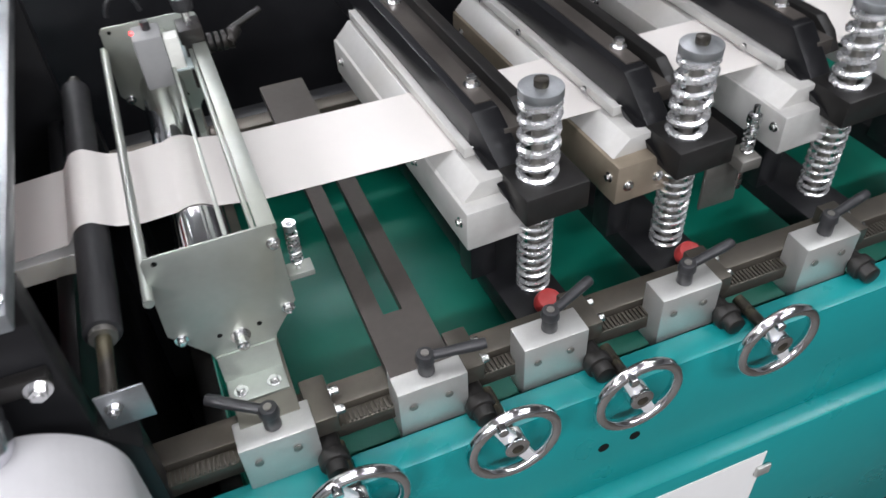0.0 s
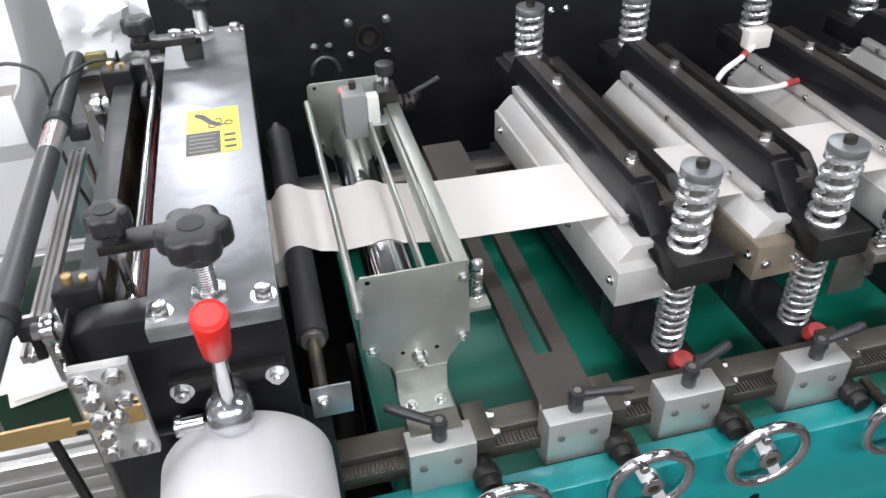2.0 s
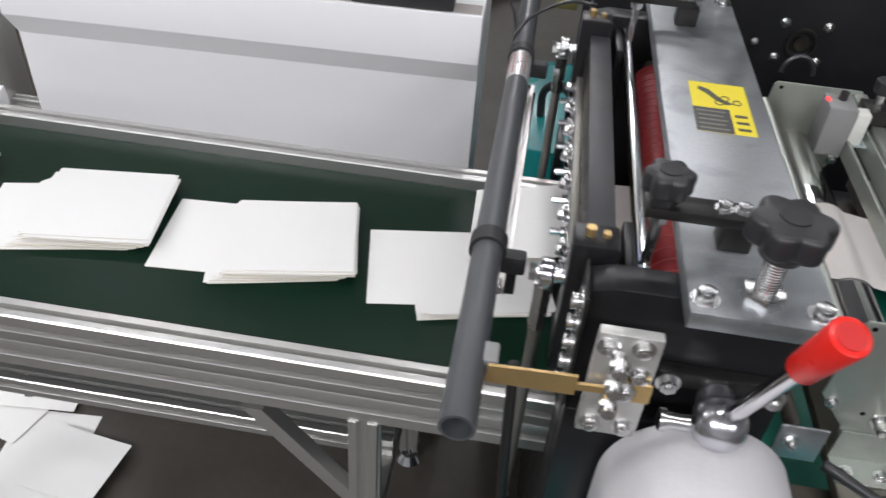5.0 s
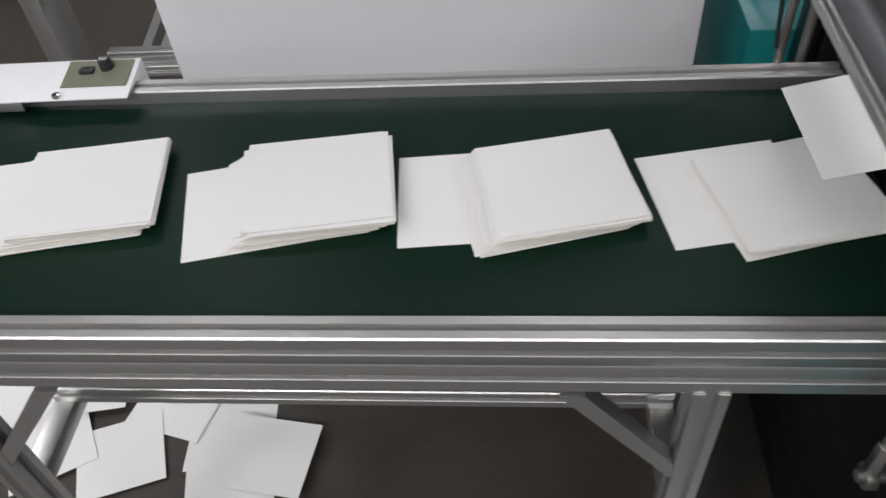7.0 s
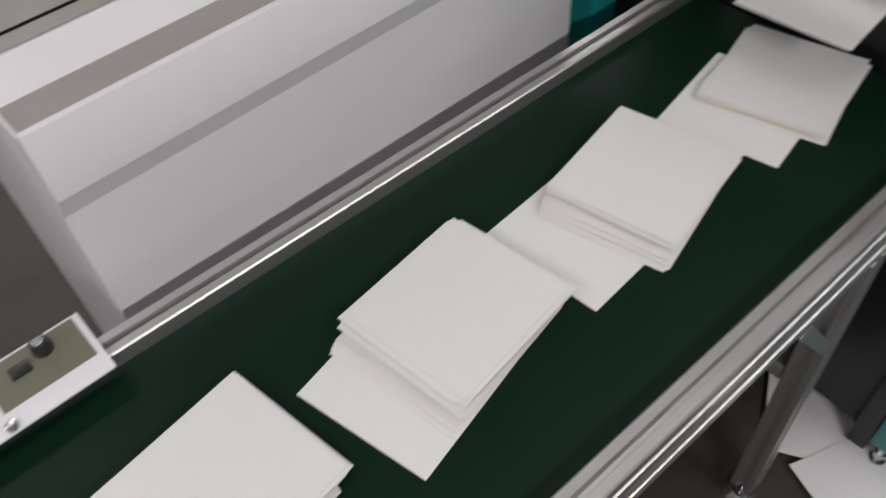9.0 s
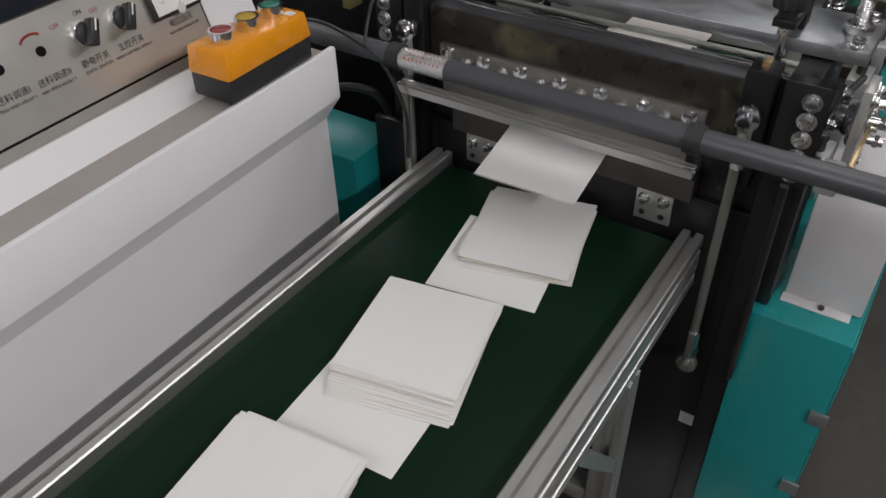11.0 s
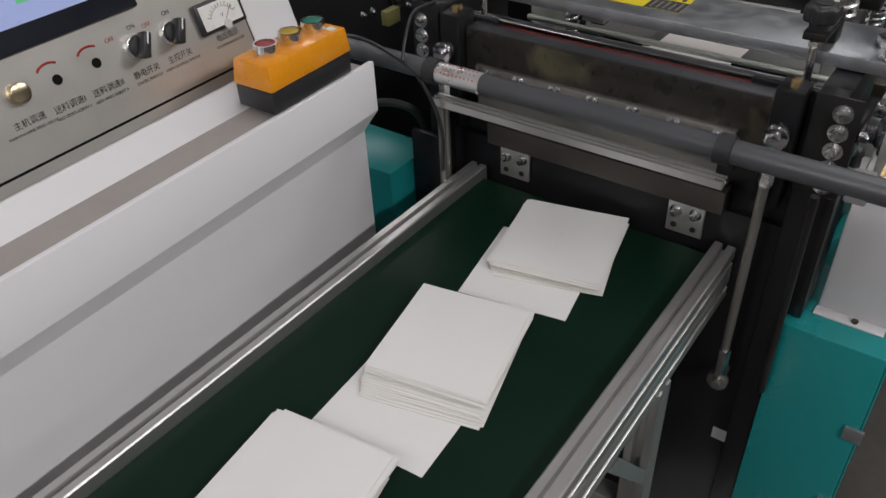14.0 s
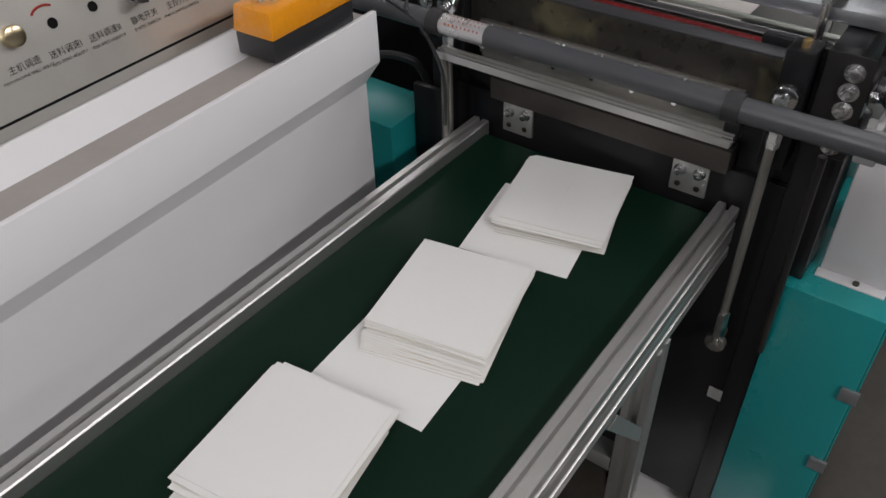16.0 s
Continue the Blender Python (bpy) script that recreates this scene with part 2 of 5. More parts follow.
def smooth(pts, n=6):
    """A rounded line through the points."""
    p = [Vector(q) for q in pts]
    p = [p[0] * 2 - p[1]] + p + [p[-1] * 2 - p[-2]]
    out = []
    for i in range(1, len(p) - 2):
        for k in range(n):
            t = k / n
            out.append(0.5 * (2 * p[i] + (p[i + 1] - p[i - 1]) * t + (2 * p[i - 1] - 5 * p[i] + 4 * p[i + 1] - p[i + 2]) * t * t + (3 * p[i] - p[i - 1] - 3 * p[i + 1] + p[i + 2]) * t ** 3))
    return out + [p[-2]]


def turned(ob, deg, px, py):
    """Turns a thing about an upright axis."""
    ob.matrix_world = Matrix.Translation((px, py, 0)) @ pose(0, 0, 0, 0, 0, deg) @ Matrix.Translation((-px, -py, 0)) @ Matrix.Translation(ob.location)


def thing(name, at, label, category, group="", kind=""):
    ob = new(name)
    ob.empty_display_size = 0.05
    ob.location = at
    ORG[ob.name] = Vector(at)
    return tagged(ob, label, category, group, kind)


def mesh_of(name, bm, material, org, smooth=True):
    for v in bm.verts:
        v.co -= org
    me = bpy.data.meshes.new(name)
    bm.normal_update()
    bm.to_mesh(me)
    bm.free()
    me.materials.append(material)
    if smooth and len(me.polygons):
        me.polygons.foreach_set("use_smooth", [True] * len(me.polygons))
        me.set_sharp_from_angle(angle=radians(35))
    return me


def part(name, bm, material, parent, label=""):
    org = ORG[parent.name]
    ob = new(name, mesh_of(name, bm, material, org))
    ob.parent = parent
    ORG[ob.name] = org
    return tagged(ob, label)


def single(name, bm, material, at, label, category, group="", kind=""):
    """A thing of one mesh."""
    ob = new(name, mesh_of(name, bm, material, Vector(at)))
    ob.location = at
    ORG[ob.name] = Vector(at)
    return tagged(ob, label, category, group, kind)


def B(*a, **k):
    return box(bmesh.new(), *a, **k)


def C(*a, **k):
    return cyl(bmesh.new(), *a, **k)


# ---- the hall ----
def hall():
    single("floor", B(-9, 9, -7, 9, -0.10, 0.0), CONCRETE, (0, 0, 0), "stained grey concrete workshop floor", "floor", kind="structure")
    # Walls and ceiling stay out of view; they close the hall and bounce light.
    single("wall_north", B(-9, 9, 8.8, 9.0, 0, 4.0), WALLP, (0, 8.9, 0), "unseen plain grey hall wall, made pale to bounce light", "wall", kind="structure")
    single("wall_south", B(-9, 9, -7.0, -6.8, 0, 4.0), WALLP, (0, -6.9, 0), "unseen plain grey hall wall, made pale to bounce light", "wall", kind="structure")
    single("wall_east", B(8.8, 9, -6.8, 8.8, 0, 4.0), WALLP, (8.9, 0, 0), "unseen plain grey hall wall, made pale to bounce light", "wall", kind="structure")
    single("wall_west", B(-9, -8.8, -6.8, 8.8, 0, 4.0), WALLP, (-8.9, 0, 0), "unseen plain grey hall wall, made pale to bounce light", "wall", kind="structure")
    single("ceiling", B(-9, 9, -7, 9, 4.0, 4.1), CEIL, (0, 0, 4.0), "unseen plain grey hall ceiling, made pale to bounce light", "ceiling", kind="structure")


hall()


# ---- outfeed conveyor ----
def profile(bm, x0, x1, y0, y1, z0, z1, slots=2):
    """An extruded bar along x with grooves on its top and outer sides."""
    h = z1 - z0
    ym = (y0 + y1) / 2
    pts = [(y0, z0)]
    step = h / slots
    for s in range(slots):
        zc = z0 + step * (s + 0.5)
        pts += [(y0, zc - 0.006), (y0 + 0.003, zc - 0.004), (y0 + 0.010, zc - 0.004), (y0 + 0.010, zc + 0.004), (y0 + 0.003, zc + 0.004), (y0, zc + 0.006)]
        if s < slots - 1:
            zb = z0 + step * (s + 1)
            pts += [(y0, zb - 0.0025), (y0 + 0.0015, zb), (y0, zb + 0.0025)]
    pts += [(y0, z1 - 0.002), (y0 + 0.002, z1), (ym - 0.0045, z1), (ym - 0.0035, z1 - 0.003), (ym - 0.0035, z1 - 0.012), (ym + 0.0035, z1 - 0.012), (ym + 0.0035, z1 - 0.003), (ym + 0.0045, z1), (y1 - 0.002, z1), (y1, z1 - 0.002), (y1, z0)]
    prism(bm, pts, "x", x0, x1)
    return bm


def flip_profile(bm, y):
    for v in bm.verts:
        v.co.y = 2 * y - v.co.y
    bmesh.ops.reverse_faces(bm, faces=bm.faces)
    return bm


NY0, NY1, FY0, FY1 = 0.547, 0.581, 1.010, 1.044
XL, XR = -1.433, -0.142


def conveyor():
    t = thing("conveyor", (-0.8, 0.79, 0), "aluminium profile conveyor with a dark green belt", "conveyor")
    part("rail", profile(bmesh.new(), XL, XR, NY0, NY1, 0.725, 0.822, 2), ALU, t)
    part("rail", flip_profile(profile(bmesh.new(), XL, XR, NY0, NY1, 0.725, 0.822, 2), (NY1 + FY0) / 2), ALU, t)
    bm = bmesh.new()
    pts = []
    for i in range(13):
        a = math.pi / 2 + math.pi * i / 12
        pts.append((XL + 0.015 + 0.032 * math.cos(a), 0.768 + 0.032 * math.sin(a)))
    pts += [(XR - 0.01, 0.736), (XR - 0.01, 0.800)]
    prism(bm, pts, "y", NY1 + 0.001, FY0 - 0.001)
    part("belt", bm, GREEN, t, "dark green glossy conveyor belt")
    part("roller", C((XL + 0.015, NY1 - 0.03, 0.768), (XL + 0.015, FY0 + 0.03, 0.768), 0.027, 24), STEEL_M, t)
    bm = profile(bmesh.new(), XL + 0.09, -0.37, 0.700, 0.736, 0.4455, 0.483, 1)
    part("lower_beam", bm, ALU, t)
    bm = flip_profile(profile(bmesh.new(), XL + 0.15, -0.42, NY0 + 0.002, NY1 - 0.002, 0.20, 0.24, 1), (NY1 + FY0) / 2)
    part("lower_beam", bm, ALU, t)
    for lx in (-1.33, -0.385):
        for ly in (0.564, 1.027):
            bm = bmesh.new()
            g, w = 0.004, 0.02
            pts = []
            for k in range(4):
                a = k * math.pi / 2
                for u, v in ((w, -w), (w, -g * 2), (w - 0.009, -g), (w - 0.009, g), (w, g * 2)):
                    pts.append((lx + u * math.cos(a) - v * math.sin(a), ly + u * math.sin(a) + v * math.cos(a)))
            prism(bm, pts, "z", 0.045, 0.7245)
            leg = part("leg", bm, ALU, t)
            bm = C((lx, ly, 0.0), (lx, ly, 0.018), 0.032, 24, 0.02)
            cyl(bm, (lx, ly, 0.018), (lx, ly, 0.05), 0.007, 12)
            part("foot", bm, CHROME, leg, "chrome levelling foot")
    for lx, s in ((-0.385, -1), (-1.33, 1)):
        bm = bmesh.new()
        prism(bm, [(lx + s * 0.02, 0.56), (lx + s * 0.14, 0.715), (lx + s * 0.17, 0.715), (lx + s * 0.02, 0.525)], "y", 0.546, 0.570)
        part("brace", bm, ALU, t)
    for lx in (-1.33, -0.385):
        part("cross_beam", B(lx - 0.018, lx + 0.018, 0.586, 1.006, 0.41, 0.445, bev=0.002), ALU, t)


conveyor()


def speed_box():
    t = thing("speed_control_box", (-1.298, 1.03, 0.822), "white sheet metal control box with a green plate beside the belt", "control box")
    x0, x1 = -1.428, -1.180
    k = 0.012 / 0.087
    def zz(y):
        return 0.8285 + (y - 0.985) * k
    bm = bmesh.new()
    prism(bm, [(0.985, 0.8255), (0.985, zz(0.985)), (1.072, zz(1.072)), (1.074, 0.79), (1.034, 0.79), (1.034, 0.8255)], "x", x0, x1, bev=0.0012)
    part("case", bm, WHITE, t)
    part("lip", B(x0, -1.345, 0.9830, 0.9848, 0.812, 0.8275, bev=0.0004), ALU, t)
    bm = bmesh.new()
    prism(bm, [(1.010, zz(1.010) + 0.0005), (1.067, zz(1.067) + 0.0005), (1.067, zz(1.067) + 0.002), (1.010, zz(1.010) + 0.002)], "x", -1.291, -1.188)
    part("plate", bm, mat("olive_plate", (0.16, 0.165, 0.115), 0.5, 0.1, 0.08, 40), t, "olive green control plate")
    kn = part("knob", C((-1.228, 1.052, zz(1.055)), (-1.228, 1.050, zz(1.055) + 0.018), 0.0115, 22, 0.0095, bev=0.0008), PLASTIC, t, "black speed knob")
    part("cap", C((-1.228, 1.050, zz(1.055) + 0.0178), (-1.228, 1.050, zz(1.055) + 0.0186), 0.0070, 20), BOLT, kn)
    part("switch", B(-1.268, -1.246, 1.036, 1.051, zz(1.045), zz(1.045) + 0.006, bev=0.001), PLASTIC, t)
    part("screw", C((-1.291, 0.992, zz(0.992)), (-1.291, 0.992, zz(0.992) + 0.005), 0.0068, 16, bev=0.001), BOLT, t)
    turned(t, 1.6, -1.298, 1.0)


speed_box()


# ---- paper stacks ----
SX, SY = 0.185, 0.170


def sheet_mesh(name, h=0.0009, curl=0.0, seam=0.0):
    bm = bmesh.new()
    nx, ny = 7, 5
    top = [[bm.verts.new((SX * (i / (nx - 1) - 0.5), SY * (j / (ny - 1) - 0.5), h + curl * ((i / (nx - 1) - 0.5) ** 2 * 4 + (j / (ny - 1) - 0.5) ** 2 * 2))) for j in range(ny)] for i in range(nx)]
    low = [[bm.verts.new(v.co - Vector((0, 0, h))) for v in row] for row in top]
    for i in range(nx - 1):
        for j in range(ny - 1):
            bm.faces.new((top[i][j], top[i + 1][j], top[i + 1][j + 1], top[i][j + 1]))
            bm.faces.new((low[i][j], low[i][j + 1], low[i + 1][j + 1], low[i + 1][j]))
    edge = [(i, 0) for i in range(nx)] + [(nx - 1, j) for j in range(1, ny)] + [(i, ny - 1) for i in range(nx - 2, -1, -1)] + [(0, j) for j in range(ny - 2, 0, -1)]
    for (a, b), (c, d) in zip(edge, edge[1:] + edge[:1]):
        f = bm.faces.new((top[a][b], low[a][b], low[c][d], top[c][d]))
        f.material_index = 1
    if seam:
        q = [bm.verts.new((x, seam + dy, h + 0.00012 + curl * (x / SX) ** 2 * 4 + curl * (seam / SY) ** 2 * 2)) for dy in (0.0014, 0) for x in (-SX / 2 + 0.004, 0.0, SX / 2 - 0.03)]
        for a, b, c, d in ((0, 3, 4, 1), (1, 4, 5, 2)):
            f = bm.faces.new((q[a], q[b], q[c], q[d]))
            f.material_index = 2
    bm.normal_update()
    me = bpy.data.meshes.new(name)
    bm.to_mesh(me)
    bm.free()
    me.materials.append(PAPER)
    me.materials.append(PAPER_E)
    me.materials.append(mat("paper_crease", (0.72, 0.71, 0.70), 0.8))
    return me


SHEET = sheet_mesh("sheet", 0.00050, 0.0)
SHEET_W = sheet_mesh("sheet_bowed", 0.00045, 0.00035)
SHEET_V = sheet_mesh("sheet_sagged", 0.00045, 0.00018, -0.02)
SHEET_F = sheet_mesh("thin_sheet", 0.0004, 0.0006, 0.004)
SHEET_T = sheet_mesh("sheet_top", 0.0005, 0.0005)


def stack(cx, cy, ang, n, under, lean, label, rnd):
    t = thing("paper_stack", (cx, cy, 0.8003), label, "paper stack", "stacks of cut sheets on the belt")
    z = 0.0
    def lay(x, y, a, me):
        nonlocal z
        ob = new("sheet", me)
        ob.parent = t
        ob.matrix_basis = pose(x, y, z, 0, 0, a)
        z += 0.00066
    for ux, uy, ua in under:
        lay(ux, uy, ua, SHEET)
    jx = jy = 0.0
    for i in range(n):
        f = 1 - i / max(1, n - 1)
        if rnd.random() < 0.28:
            jx, jy = rnd.gauss(0, 0.0045), rnd.gauss(0, 0.0022)
        dx = jx + rnd.gauss(0, 0.0020) - lean * f ** 1.6
        dy = jy + rnd.gauss(0, 0.0014) - 0.35 * lean * f ** 1.5
        a = ang + 3.0 * f ** 1.5 + rnd.gauss(0, 0.75)
        if i == n - 1:
            a, dx, dy = ang, 0, 0
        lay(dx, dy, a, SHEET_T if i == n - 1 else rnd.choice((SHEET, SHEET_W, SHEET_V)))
    return t


def stacks():
    rnd = random.Random(4)
    stack(-1.169, 0.803, 9.0, 29, [(-0.087, -0.006, 10.5)], 0.032, "neat stack of white paper sheets on the green belt", rnd)
    stack(-0.857, 0.807, 8.5, 29, [(-0.087, -0.025, 13.0)], 0.032, "stack of white sheets with a shifted sheet below", rnd)
    stack(-0.550, 0.800, 11.5, 28, [(-0.112, -0.007, 4.5)], 0.032, "stack of white sheets fanned out slightly on the belt", rnd)
    stack(-0.263, 0.789, 13.0, 5, [(-0.076, 0.006, 10.5)], 0.012, "low stack of white sheets growing below the cutter", rnd)


stacks()


# ---- operator cabinet ----
PA = radians(18)
P0 = Vector((0, 1.2436, 1.080))
PUP = Vector((0, math.sin(PA), math.cos(PA)))
PN = Vector((0, -math.cos(PA), math.sin(PA)))


def on_panel(u, v, w=0.0):
    return Vector((u, 0, 0)) + P0 + PUP * v + PN * w


def panel_box(bm, u0, u1, v0, v1, w0, w1, bev=0.0):
    box(bm, u0, u1, v0, v1, w0, w1, bev)
    m = Matrix((Vector((1, 0, 0)), PUP, PN)).transposed().to_4x4()
    m.translation = P0
    bmesh.ops.transform(bm, matrix=m, verts=bm.verts)
    return bm


def panel_text(body, u, v, size, parent, material=INK, w=0.0012):
    cu = bpy.data.curves.new("lettering", "FONT")
    cu.body, cu.size, cu.align_x, cu.align_y, cu.extrude = body, size * 0.94, "CENTER", "CENTER", 0.0001
    tmp = bpy.data.objects.new("lettering", cu)
    scene.collection.objects.link(tmp)
    me = bpy.data.meshes.new_from_object(tmp.evaluated_get(bpy.context.evaluated_depsgraph_get()))
    bpy.data.objects.remove(tmp)
    me.materials.clear()
    me.materials.append(material)
    m = Matrix((Vector((1, 0, 0)), PUP, PN)).transposed().to_4x4()
    m.translation = on_panel(u, v, w) - ORG[parent.name]
    me.transform(m)
    ob = new("lettering", me)
    ob.parent = parent
    ORG[ob.name] = ORG[parent.name]
    return ob


def cabinet():
    t = thing("control_cabinet", (-0.73, 1.30, 0), "white sheet metal operator cabinet with a brushed control panel", "control cabinet")
    x0, x1 = -1.140, -0.319
    bm = bmesh.new()
    pts = [(1.136, 0.02), (1.136, 0.940), (1.103, 0.986), (1.103, 1.070), (1.112, 1.070), (1.112, 1.058), (1.178, 1.056), (1.236, 1.074)]
    top = P0 + PUP * 0.44
    pts += [(1.2455, 1.072), (top.y + 0.006, top.z), (top.y + 0.12, top.z + 0.01), (1.62, 1.25), (1.62, 0.02)]
    prism(bm, pts, "x", x0, x1, bev=0.0015)
    part("body", bm, WHITE, t, "white powder coated body with a folded ledge")
    part("ledge_top", B(x0 + 0.004, x1 - 0.004, 1.1125, 1.177, 1.0585, 1.0595), mat("dusty_ledge", (0.36, 0.33, 0.31), 0.6, 0, 0.12, 10, 0.05, 0.4, (0.27, 0.245, 0.23)), t, "dusty grey ledge")
    p = part("panel", panel_box(bmesh.new(), -1.10, -0.417, -0.006, 0.40, -0.002, 0.0010), INOX, t, "brushed steel control panel")
    part("gap_line", panel_box(bmesh.new(), -1.10, -0.417, 0.0078, 0.0112, 0.001, 0.0014), INK, p)
    part("gap_line", panel_box(bmesh.new(), -0.4205, -0.419, 0.0, 0.40, 0.001, 0.0014), INK, p)
    ts = part("touch_screen", panel_box(bmesh.new(), -0.86, -0.585, 0.138, 0.33, 0.001, 0.010, bev=0.004), SCREEN, t, "black framed touch screen, switched on")
    part("page", panel_box(bmesh.new(), -0.838, -0.622, 0.166, 0.31, 0.0102, 0.0106), LCD, ts)
    for k, (u, v, mm) in enumerate(((-0.668, 0.196, LCD_G), (-0.640, 0.196, LCD_R), (-0.668, 0.224, LCD_B), (-0.640, 0.224, LCD_B), (-0.725, 0.196, LCD_G), (-0.70, 0.224, LCD_B))):
        part("screen_key", panel_box(bmesh.new(), u - 0.0125, u + 0.0125, v - 0.008, v + 0.008, 0.0106, 0.0110), mm, ts)
    for u in (-0.732, -0.674):
        part("hole", cyl(bmesh.new(), on_panel(u, 0.0925, 0.0010), on_panel(u, 0.0925, 0.0016), 0.0066, 20), INK, p)
        bm = bmesh.new()
        pts = [on_panel(u - 0.004 + 0.017 * math.cos(a), 0.104 + 0.011 * math.sin(a), 0.0013) for a in [radians(155 - 11 * i) for i in range(11)]]
        sweep(bm, pts, 0.0015, 5)
        part("arc_mark", bm, INK_R, p)
    for u, v in ((-0.612, 0.091), (-0.553, 0.090)):
        k = part("selector_switch", cyl(bmesh.new(), on_panel(u, v, 0.001), on_panel(u, v, 0.009), 0.0175, 28, 0.0165, bev=0.001), CHROME, t, "chrome bezel of a selector switch")
        part("dial", cyl(bmesh.new(), on_panel(u, v, 0.009), on_panel(u, v, 0.015), 0.0155, 24, 0.0145, bev=0.001), PLASTIC, k)
        bm = bmesh.new()
        box(bm, -0.0060, 0.0060, -0.0165, 0.0175, 0.0, 0.017, bev=0.002)
        m = Matrix((Vector((1, 0, 0)), PUP, PN)).transposed().to_4x4()
        m.translation = on_panel(u, v, 0.014)
        bmesh.ops.transform(bm, matrix=m @ pose(0, 0, 0, 0, 0, -28), verts=bm.verts)
        part("grip", bm, PLASTIC, k)
        bm = bmesh.new()
        box(bm, -0.0010, 0.0010, 0.002, 0.0172, 0.0171, 0.0175)
        bmesh.ops.transform(bm, matrix=m @ pose(0, 0, 0, 0, 0, -28), verts=bm.verts)
        part("pointer", bm, mat("white_mark", (0.8, 0.8, 0.78), 0.5), k)
    k = part("speed_knob", cyl(bmesh.new(), on_panel(-0.786, 0.096, 0.001), on_panel(-0.786, 0.096, 0.014), 0.0135, 26, 0.0125, bev=0.001), mat("gold_knob", (0.66, 0.55, 0.36), 0.2, 1.0), t, "gold coloured turned speed knob")
    mt = part("voltmeter", panel_box(bmesh.new(), -0.507, -0.422, 0.067, 0.112, 0.001, 0.010, bev=0.002), PLASTIC, t, "black framed analogue voltmeter")
    part("dial_face", panel_box(bmesh.new(), -0.501, -0.428, 0.072, 0.107, 0.010, 0.0104), mat("meter_white", (0.78, 0.78, 0.76), 0.3), mt)
    bm = bmesh.new()
    for i in range(11):
        a = radians(150 - 12 * i)
        p0, p1 = on_panel(-0.4645 + 0.026 * math.cos(a), 0.074 + 0.026 * math.sin(a), 0.0106), on_panel(-0.4645 + 0.030 * math.cos(a), 0.074 + 0.030 * math.sin(a), 0.0106)
        sweep(bm, [p0, p1], 0.0004, 4)
    sweep(bm, [on_panel(-0.4645 + 0.025 * math.cos(radians(150 - 6 * i)), 0.074 + 0.025 * math.sin(radians(150 - 6 * i)), 0.0106) for i in range(21)], 0.0003, 4)
    part("scale", bm, INK, mt)
    part("needle", sweep(bmesh.new(), [on_panel(-0.4645, 0.074, 0.0107), on_panel(-0.444, 0.096, 0.0107)], 0.0004, 4), INK_R, mt)
    part("needle_hub", cyl(bmesh.new(), on_panel(-0.460, 0.0715, 0.0104), on_panel(-0.460, 0.0715, 0.0112), 0.007, 20), mat("meter_hub", (0.6, 0.6, 0.6), 0.3), mt)
    panel_text("V", -0.4645, 0.086, 0.009, mt, w=0.0106)
    for body, u, v, s in (("主机调速", -0.788, 0.061, 0.0115), ("MAIN MACHINE SPEED ADJUST", -0.788, 0.050, 0.0052), ("送料调速I", -0.732, 0.059, 0.0115), ("FEED SPEED ADJUST I", -0.732, 0.048, 0.0056),
                          ("送料调速II", -0.674, 0.058, 0.0115), ("FEED SPEED ADJUST II", -0.674, 0.047, 0.0056), ("静电开关", -0.612, 0.057, 0.0115), ("STATIC SWITCH", -0.612, 0.046, 0.0062),
                          ("主控开关", -0.553, 0.057, 0.0115), ("MAIN CONTROL SWITCH", -0.553, 0.046, 0.0056), ("电压指示", -0.462, 0.056, 0.0115), ("VOLTAGE INDICATOR", -0.462, 0.045, 0.0058),
                          ("电热III", -0.534, 0.160, 0.0115), ("ELECTRIC HEAT III", -0.534, 0.149, 0.0056), ("电热IV", -0.470, 0.160, 0.0115), ("ELECTRIC HEAT IV", -0.470, 0.149, 0.0056), ("ON", -0.606, 0.117, 0.0085), ("ON", -0.547, 0.117, 0.0085)):
        panel_text(body, u, v, s, p)
    for u in (-0.643, -0.583):
        panel_text("OFF", u, 0.112, 0.0085, p, INK_R)
    for u in (-0.534, -0.470):
        k = part("selector_switch", cyl(bmesh.new(), on_panel(u, 0.190, 0.001), on_panel(u, 0.190, 0.010), 0.0145, 28, 0.0135, bev=0.001), CHROME, t)
        part("dial", cyl(bmesh.new(), on_panel(u, 0.190, 0.010), on_panel(u, 0.190, 0.028), 0.012, 22, 0.010, bev=0.001), PLASTIC, k)

    turned(t, 2.4, -0.319, 1.103)


cabinet()


